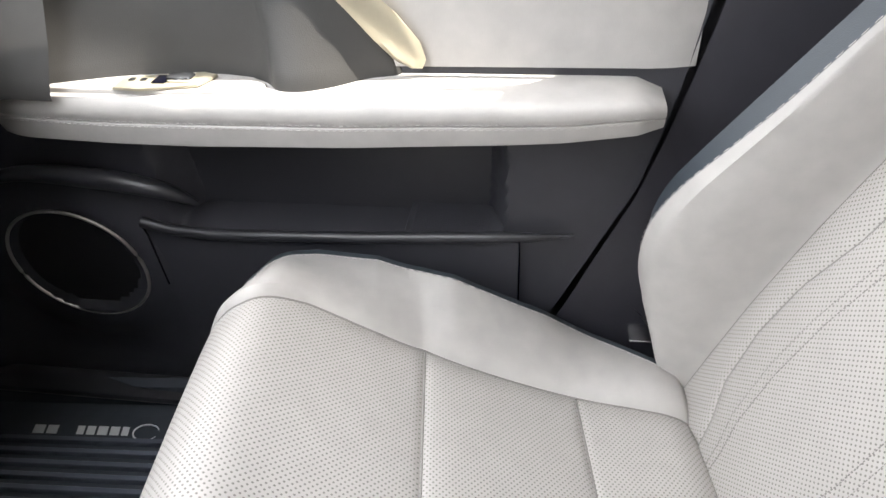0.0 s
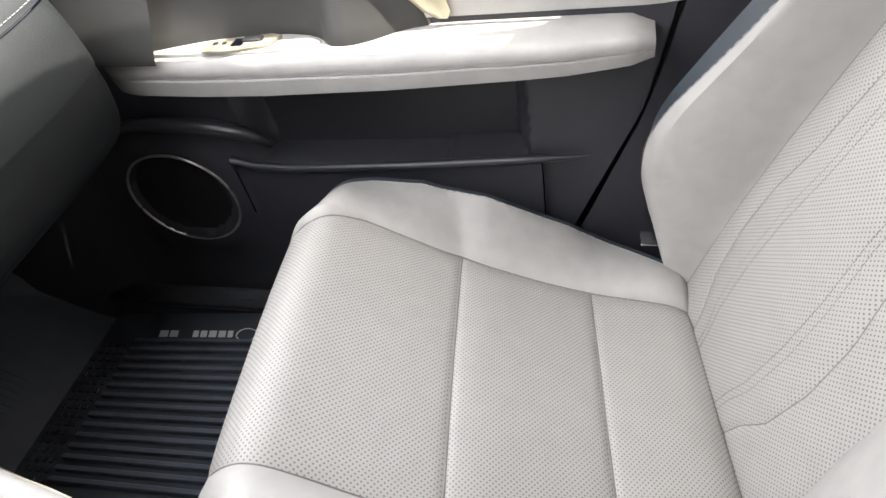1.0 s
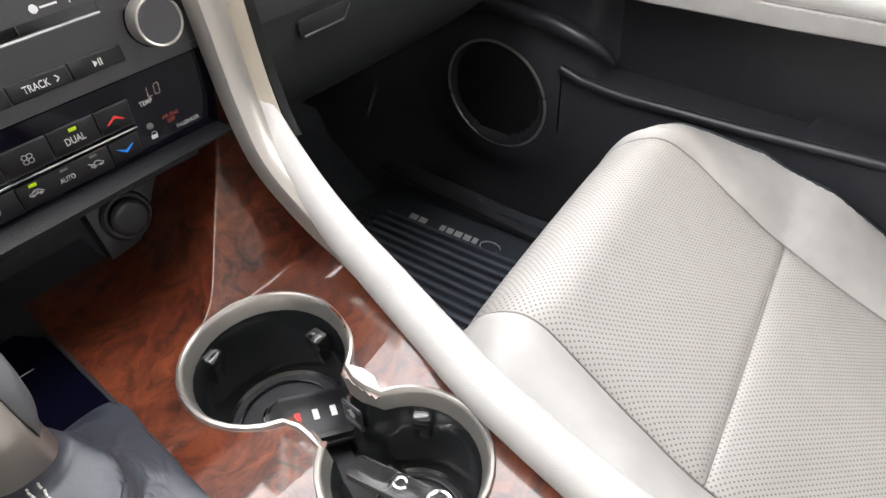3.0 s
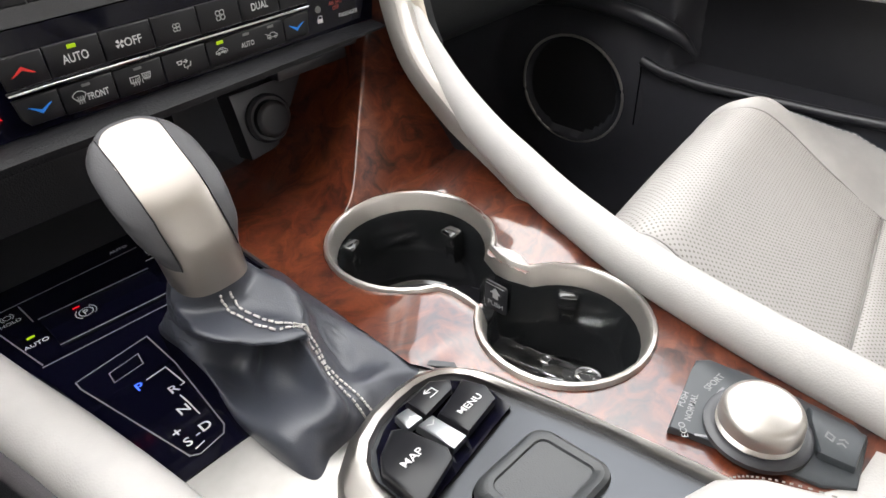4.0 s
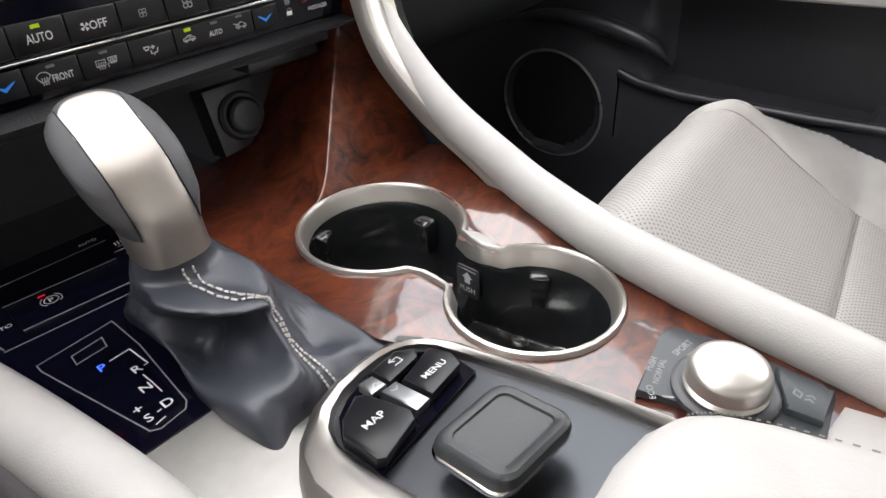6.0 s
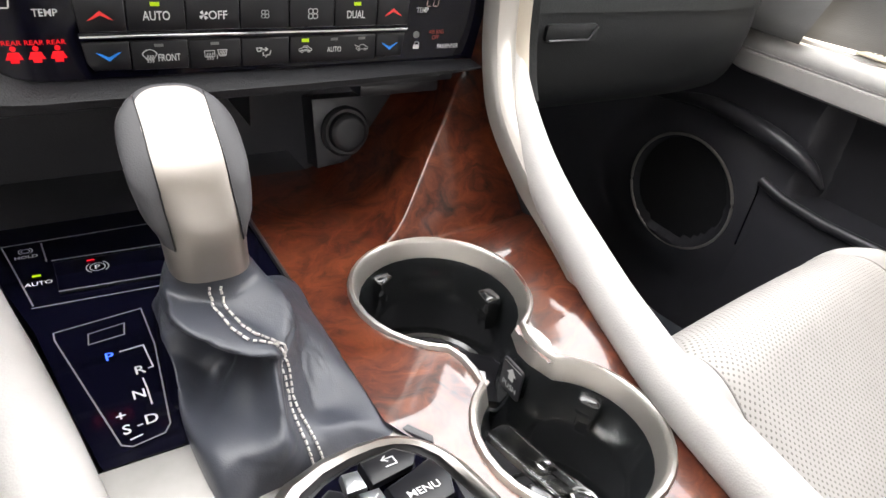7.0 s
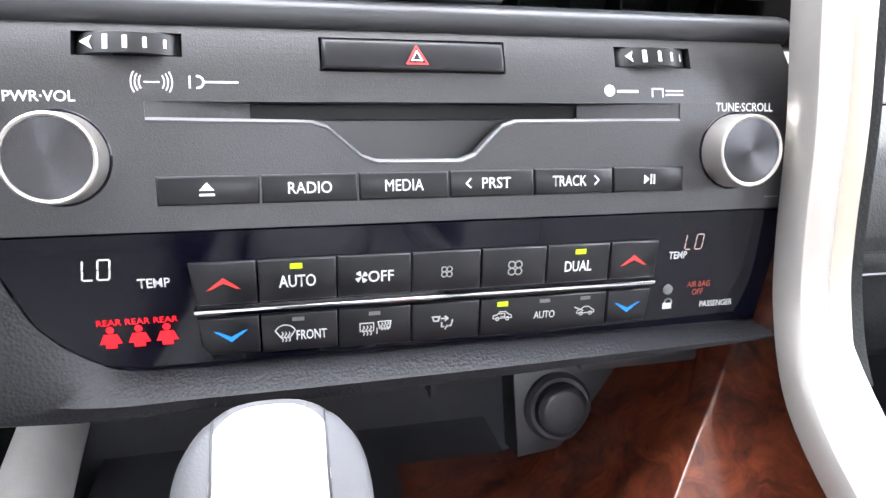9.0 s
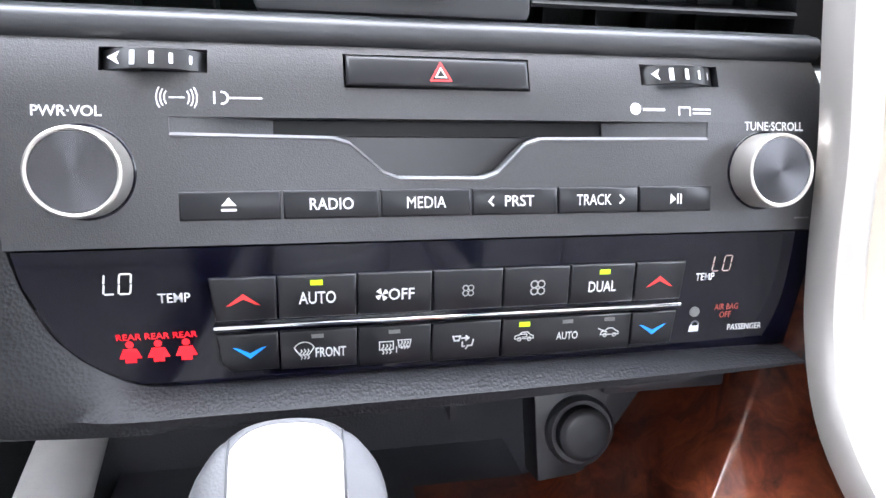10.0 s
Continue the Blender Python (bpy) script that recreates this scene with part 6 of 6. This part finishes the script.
# ---- drive mode dial ----
dial = tagged(thing("drive_mode_dial", 0.064, 0.1, 0.475), "silver drive mode dial on a dark grey plate", "control dial")
DZ = 0.4756
part("dial_plate", prism([(0.0420, 0.1300), (0.0455, 0.1210), (0.0560, 0.0700), (0.0640, 0.0590), (0.0920, 0.0630), (0.0965, 0.0700), (0.0960, 0.1120), (0.0925, 0.1345), (0.0880, 0.1390), (0.0800, 0.1378)], 0.004, pose(0, 0, DZ - 0.004), 0.0008), SLATE, dial, "dark grey dial plate")
part("dial_collar", lathe([(0.0225, 0.0), (0.0225, 0.0025), (0.0205, 0.0035), (0.0190, 0.0035)], pose(0.0655, 0.1005, DZ), 48), BLACK_SATIN, dial, "dark collar")
cap = part("dial_cap", lathe([(0.0178, 0.0), (0.0178, 0.004), (0.0172, 0.0045), (0.0178, 0.005), (0.0172, 0.0055), (0.0178, 0.0060), (0.0172, 0.0065), (0.0176, 0.0070), (0.0172, 0.0125), (0.0160, 0.0150), (0.0130, 0.0164), (0.0, 0.0168)], pose(0.0655, 0.1005, DZ), 56), SILVER_TRIM, dial, "satin silver dial cap")
lettering("SPORT", 0.0800, 0.1262, 0.0033, pose(0, 0, DZ), DIALPRINT, dial, turn=-8)
for ends in ([(0.0722, 0.1222), (0.0790, 0.1215)], [(0.0460, 0.1190), (0.0485, 0.1150)]):
    part("mark_line", strokes([ends], 0.0012, pose(0, 0, DZ)), DIALPRINT, dial, smooth=False)
lettering("PUSH", 0.0610, 0.1325, 0.0030, pose(0, 0, DZ), DIALPRINT, dial, turn=10)
lettering("NORMAL", 0.0590, 0.1275, 0.0030, pose(0, 0, DZ), DIALPRINT, dial, turn=14)
lettering("ECO", 0.0450, 0.1245, 0.0030, pose(0, 0, DZ), DIALPRINT, dial, turn=40)
tkey = part("traction_key", prism([(0.0680, 0.0765), (0.0700, 0.0625), (0.0905, 0.0640), (0.0900, 0.0880), (0.0830, 0.0840)], 0.004, pose(0, 0, DZ), 0.0012), SLATE, dial, "dark grey traction key")
part("skid_sign", strokes([[(0.0770, 0.0740), (0.0800, 0.0740), (0.0810, 0.0770), (0.0780, 0.0770), (0.0770, 0.0740)], [(0.0772, 0.0720), (0.0785, 0.0705), (0.0775, 0.0690)], [(0.0798, 0.0720), (0.0811, 0.0705), (0.0801, 0.0690)]], 0.0008, pose(0, 0, DZ + 0.004)), GREYLINE, tkey, smooth=False)

# ---- centre armrest lid ----
lid = tagged(thing("armrest_lid", -0.03, 0.0, 0.5), "cream leather centre armrest lid", "armrest")


def lid_ring(z, k):
    """The lid's outline at a height, shrunk towards its middle."""
    right = [(0.031, -0.22), (0.029, -0.1), (0.027, 0.0), (0.017, 0.045), (0.008, 0.075), (0.001, 0.0905)]
    front = [(-0.006, 0.0985), (-0.018, 0.1030), (-0.035, 0.1045), (-0.055, 0.1025), (-0.068, 0.0985)]
    left = [(-0.0785, 0.0910), (-0.0845, 0.080), (-0.088, 0.05), (-0.090, 0.0), (-0.090, -0.1), (-0.090, -0.22)]
    return [(-0.03 + (x + 0.03) * k, -0.02 + (y + 0.02) * k, z) for x, y in right + front + left]


part("lid_pad", loft([lid_ring(0.490, 0.94), lid_ring(0.495, 0.985), lid_ring(0.509, 1.0), lid_ring(0.5122, 1.0), lid_ring(0.5128, 0.988), lid_ring(0.5134, 1.0), lid_ring(0.5230, 0.985), lid_ring(0.5285, 0.95), lid_ring(0.5315, 0.90), lid_ring(0.5330, 0.8), lid_ring(0.5338, 0.5), lid_ring(0.534, 0.1)]), CREAM, lid, "padded cream leather lid")
part("lid_base", loft([lid_ring(0.40, 0.93), lid_ring(0.4905, 0.93)]), CREAM, lid)
ring = spline([Vector(p) for p in lid_ring(0.5293, 0.95)], 220)[:84]
st = bmesh.new()
for a, b in zip(ring[::2], ring[1::2]):
    st = join(st, tube([a, a + (b - a) * 0.8], 0.0004, 4))
part("stitching", st, THREAD_DARK, lid, "grey stitching")
tagged(part("console_rear_trim", prism([(0.026, -0.2), (0.10, -0.2), (0.102, 0.02), (0.092, 0.062), (0.064, 0.0575), (0.052, 0.075), (0.03, 0.06)], 0.012, pose(0, 0, 0.462), 0.003), CREAM, None), "cream leather console trim", "trim", kind="structure")

# ---- gear selector ----
shift = tagged(thing("gear_selector", -0.055, 0.32, 0.47), "gear selector with silver knob and stitched leather boot", "gear selector")
# height along the knob: centre (y, z), tilt of the section, half width, half depth
KS = ((0.0, 0.3265, 0.5235, 0, 0.0172, 0.0175), (0.2, 0.3268, 0.5335, 3, 0.0174, 0.0180), (0.4, 0.3280, 0.5440, 10, 0.0180, 0.0195), (0.6, 0.3310, 0.5555, 20, 0.0190, 0.0225), (0.8, 0.3350, 0.567, 29, 0.0205, 0.0255), (0.92, 0.3378, 0.5755, 33, 0.0208, 0.0263), (0.97, 0.3390, 0.5795, 34, 0.0198, 0.0252), (1.0, 0.3398, 0.5818, 34, 0.0172, 0.0226), (1.02, 0.3402, 0.5830, 34, 0.0130, 0.0180), (1.04, 0.3403, 0.5834, 34, 0.004, 0.006))


def knob_point(t, ang, grow=0.0):
    y, z, tilt, a, b = (interp(t, [k[0] for k in KS], [k[i] for k in KS]) for i in (1, 2, 3, 4, 5))
    c, s = math.cos(ang), math.sin(ang)
    e = 0.72
    dx = (a + grow) * math.copysign(abs(c) ** e, c)
    dy = (b + 0.4 * grow) * math.copysign(abs(s) ** e, s)
    x = -0.0585 - 0.004 * min(t, 1.0)
    return Vector((x + dx, y + dy * math.cos(radians(tilt)), z + dy * math.sin(radians(tilt))))


hts = list(np.linspace(0, 0.92, 24)) + [0.945, 0.97, 0.985, 1.0, 1.01, 1.02, 1.03, 1.04]
AN = np.linspace(0, 2 * math.pi, 72, endpoint=False)
part("knob", loft([[knob_point(t, a) for a in AN] for t in hts]), KNOB_METAL, shift, "satin silver knob with a sloping top")
for side in (0, math.pi):
    rows = []
    for t in list(np.linspace(0.37, 0.92, 24)) + [0.94, 0.96, 0.98, 1.0, 1.01, 1.018]:
        half = interp(t, [k[0] for k in KS], [k[4] for k in KS])
        edge = min(interp(t, (0.37, 0.39, 0.43, 0.50, 0.60, 0.72, 0.95), (0.999, 0.95, 0.88, 0.81, 0.74, 0.69, 0.66)) * half, 0.0137) if t < 0.95 else 0.0137
        f0 = max(math.acos(min(0.9995, edge / half) ** (1 / 0.72)), radians(1.5))
        thick = 0.0034 * smooth01((t - 0.35) / 0.30) * (1 - 0.85 * smooth01((t - 0.90) / 0.1))
        rows.append([knob_point(t, side + f0 * f, thick * math.sqrt(max(0, 1 - abs(f) ** 4)) + 0.0007) for f in np.linspace(-1, 1, 17)])
    part("leather_wrap", loft(rows, False, False), WRAP, shift, "grey leather side grip")
    rim = [r[0] for r in rows] + [r[-1] for r in rows[::-1]]
    part("wrap_seam", tube(rim, 0.00035, 6), BUTTON, shift, "dark line round the grip")
rows = []
for t in list(np.linspace(0.45, 0.92, 12)) + [0.94, 0.96, 0.98, 1.0, 1.008]:
    rows.append([knob_point(t, radians(28 + 124 * k / 24), 0.0009) for k in range(25)])
part("leather_back", loft(rows, False, False), WRAP, shift, "grey leather far side")
# boot: rings from the plate up to the knob, in millimetres over the plate; the columns run round from the passenger side
BOOT_FOOT = [(-4, 330, 0), (-6, 371, 0), (-45, 375, 0), (-76, 373, 0), (-77, 342, 0), (-77, 312, 0), (-84, 280, 0), (-80, 232, 0), (-66, 234, 0), (-54, 235, 0), (-42, 237, 0), (-22, 240, 0), (-2, 243, 0), (-4, 290, 0)]
BOOT_LOW = [(-8, 328, 5), (-12, 365, 5), (-50, 369, 5), (-77, 367, 6), (-80, 342, 9), (-81, 311, 12), (-83, 283, 9), (-78, 251, 13), (-66, 243, 15), (-54, 237, 17), (-43, 244, 10), (-24, 249, 6), (-8, 252, 3), (-8, 290, 5)]
BOOT_MID = [(-16, 325, 13), (-20, 353, 13), (-52, 361, 13), (-78, 359, 13), (-82, 338, 19), (-82, 314, 20), (-67, 304, 4), (-65, 280, 13), (-58, 266, 17), (-52, 247, 24), (-44, 259, 17), (-30, 264, 6), (-19, 276, 7), (-16, 300, 12)]
BOOT_FOLD = [(-26, 324, 25), (-32, 346, 25), (-56, 354, 25), (-77, 350, 24), (-80, 331, 28), (-77, 315, 27), (-60, 308, 18), (-53, 297, 24), (-50, 283, 29), (-49, 266, 34), (-43, 271, 28), (-32, 282, 20), (-26, 297, 21), (-25, 310, 24)]
BOOT_LIP = [(-32, 323, 36), (-39, 344, 35), (-58, 349, 35), (-76, 343, 33), (-80, 327, 37), (-80, 313, 39), (-79, 299, 40), (-68, 281, 40), (-57, 270, 41), (-48, 270, 41), (-43, 280, 36), (-34, 291, 35), (-29, 302, 36), (-29, 312, 37)]
COLLAR_AT = (5, 50, 90, 140, 170, 188, 205, 222, 238, 252, 267, 293, 320, 340)
BOOT_NECK = [(-58 + 20.5 * math.cos(radians(a)), 327 + 20.5 * math.sin(radians(a)), 46 + 3 * math.sin(radians(a))) for a in COLLAR_AT]
BOOT_TOP = [(-58.5 + 16.2 * math.cos(radians(a)), 326.5 + 16.4 * math.sin(radians(a)), 55) for a in COLLAR_AT]
BOOT_RINGS = [[Vector(p) / 1000 + Vector((0, 0, 0.471)) for p in ring] for ring in (BOOT_FOOT, BOOT_LOW, BOOT_MID, BOOT_FOLD, BOOT_LIP, BOOT_NECK, BOOT_TOP)]
NB = 14


def glide(a, b, c, d, t):
    return 0.5 * (2 * b + (c - a) * t + (2 * a - 5 * b + 4 * c - d) * t * t + (3 * b - a - 3 * c + d) * t ** 3)


def boot_round(ring, k):
    k0 = int(math.floor(k))
    return glide(*(ring[(k0 + i) % NB] for i in (-1, 0, 1, 2)), k - k0)


def boot_point(k, t):
    """t: 0 at the plate, 6 at the knob; k counts the columns round the boot."""
    t = min(max(t, 0.0), 6.0)
    i = min(int(t), 5)
    at = [boot_round(BOOT_RINGS[min(max(i + j, 0), 6)], k) for j in (-1, 0, 1, 2)]
    p = glide(*at, t - i)
    out = (p - Vector((-0.05, 0.30, p.z))).normalized()
    # fine creases in the slack leather
    mid = math.sin(math.pi * t / 6)
    q = Vector((p.x * 42, p.y * 42, p.z * 70))
    f = 0.0006 * mid * noise.noise(q)
    f -= 0.0011 * mid * max(0.0, 1 - abs(noise.noise(q * 0.8 + Vector((3, 1, 7)))) * 7)
    f -= 0.0005 * mid * max(0.0, 1 - abs(noise.noise(q * 2.4 + Vector((8, 2, 4)))) * 8)
    return p + out * f


part("boot", loft([[boot_point(k / 14, t) for k in range(14 * NB)] for t in np.linspace(0, 6, 96)], True, False), BOOT, shift, "creased slate leather boot")


def sewn_at(s, off):
    """A point of the seam, s from the knob down to the corner."""
    k = interp(s, SEW_S, SEW_K)
    t = interp(s, SEW_S, SEW_T)
    ds = 0.01
    dk, dt = interp(s + ds, SEW_S, SEW_K) - interp(s - ds, SEW_S, SEW_K), interp(s + ds, SEW_S, SEW_T) - interp(s - ds, SEW_S, SEW_T)
    p = boot_point(k, t)
    e1, e2 = boot_point(k + 0.05, t) - p, boot_point(k, t + 0.05) - p
    nrm = e1.cross(e2).normalized()
    run = (boot_point(k + dk, t + dt) - p).normalized()
    side = run.cross(nrm).normalized()
    return p + side * off + nrm * 0.0007


SEW_S = (0.0, 0.08, 0.20, 0.27, 0.38, 0.46, 0.60, 0.72, 0.86, 1.0)
SEW_K = (10.0, 9.95, 8.75, 8.75, 9.55, 10.0, 10.0, 10.0, 10.05, 10.1)
SEW_T = (5.5, 5.1, 4.5, 4.3, 4.07, 3.65, 2.8, 1.95, 1.0, 0.05)
for off in (-0.0024, 0.0024):
    st = bmesh.new()
    N = 40
    for i in range(N):
        st = join(st, tube([sewn_at((i + 0.1) / N, off), sewn_at((i + 0.78) / N, off)], 0.00062, 5))
    part("stitching", st, THREAD, shift, "pale contrast stitching")

# ---- key fob with a clear tag in the cup holder ----
fob = tagged(thing("key_fob", 0.08, 0.29, 0.4), "black key fob with steel edge and clear acrylic tag", "key fob")
FM = pose(0.078, 0.300, 0.412, 12, -6, 62)
part("fob_body", prism(rounded(0.036, 0.062, 0.010, 6), 0.013, FM, 0.004, 3), BUTTON, fob)
part("fob_edge", tube([FM @ Vector((x, y, 0.0065)) for x, y in rounded(0.0368, 0.0628, 0.010, 6)], 0.0016, 6, True), CHROME, fob, "steel edge")
for k in range(3):
    part("fob_mark", flat([[(-0.004, 0.010 - 0.012 * k), (0.004, 0.010 - 0.012 * k), (0.004, 0.014 - 0.012 * k), (-0.004, 0.014 - 0.012 * k)]], FM @ pose(0, 0, 0.0132)), WHITE if k else REDPRINT, fob, smooth=False)
TG = pose(0.0755, 0.218, 0.424, 4, 12, 15)
tag_ob = part("tag", prism(rounded(0.018, 0.066, 0.003, 4), 0.004, TG, 0.0006), ACRYLIC, fob, "clear acrylic tag")
part("tag_ring", tube([TG @ Vector((0.007 * math.cos(a), -0.026 + 0.007 * math.sin(a), 0.006)) for a in np.linspace(0, 2 * math.pi, 24, endpoint=False)], 0.0014, 6, True), CHROME, tag_ob, "steel ring")
part("tag_ring", tube([TG @ Vector((0.004 * math.cos(a), 0.0 + 0.004 * math.sin(a), 0.006)) for a in np.linspace(0, 2 * math.pi, 20, endpoint=False)], 0.001, 6, True), CHROME, tag_ob, "steel ring")
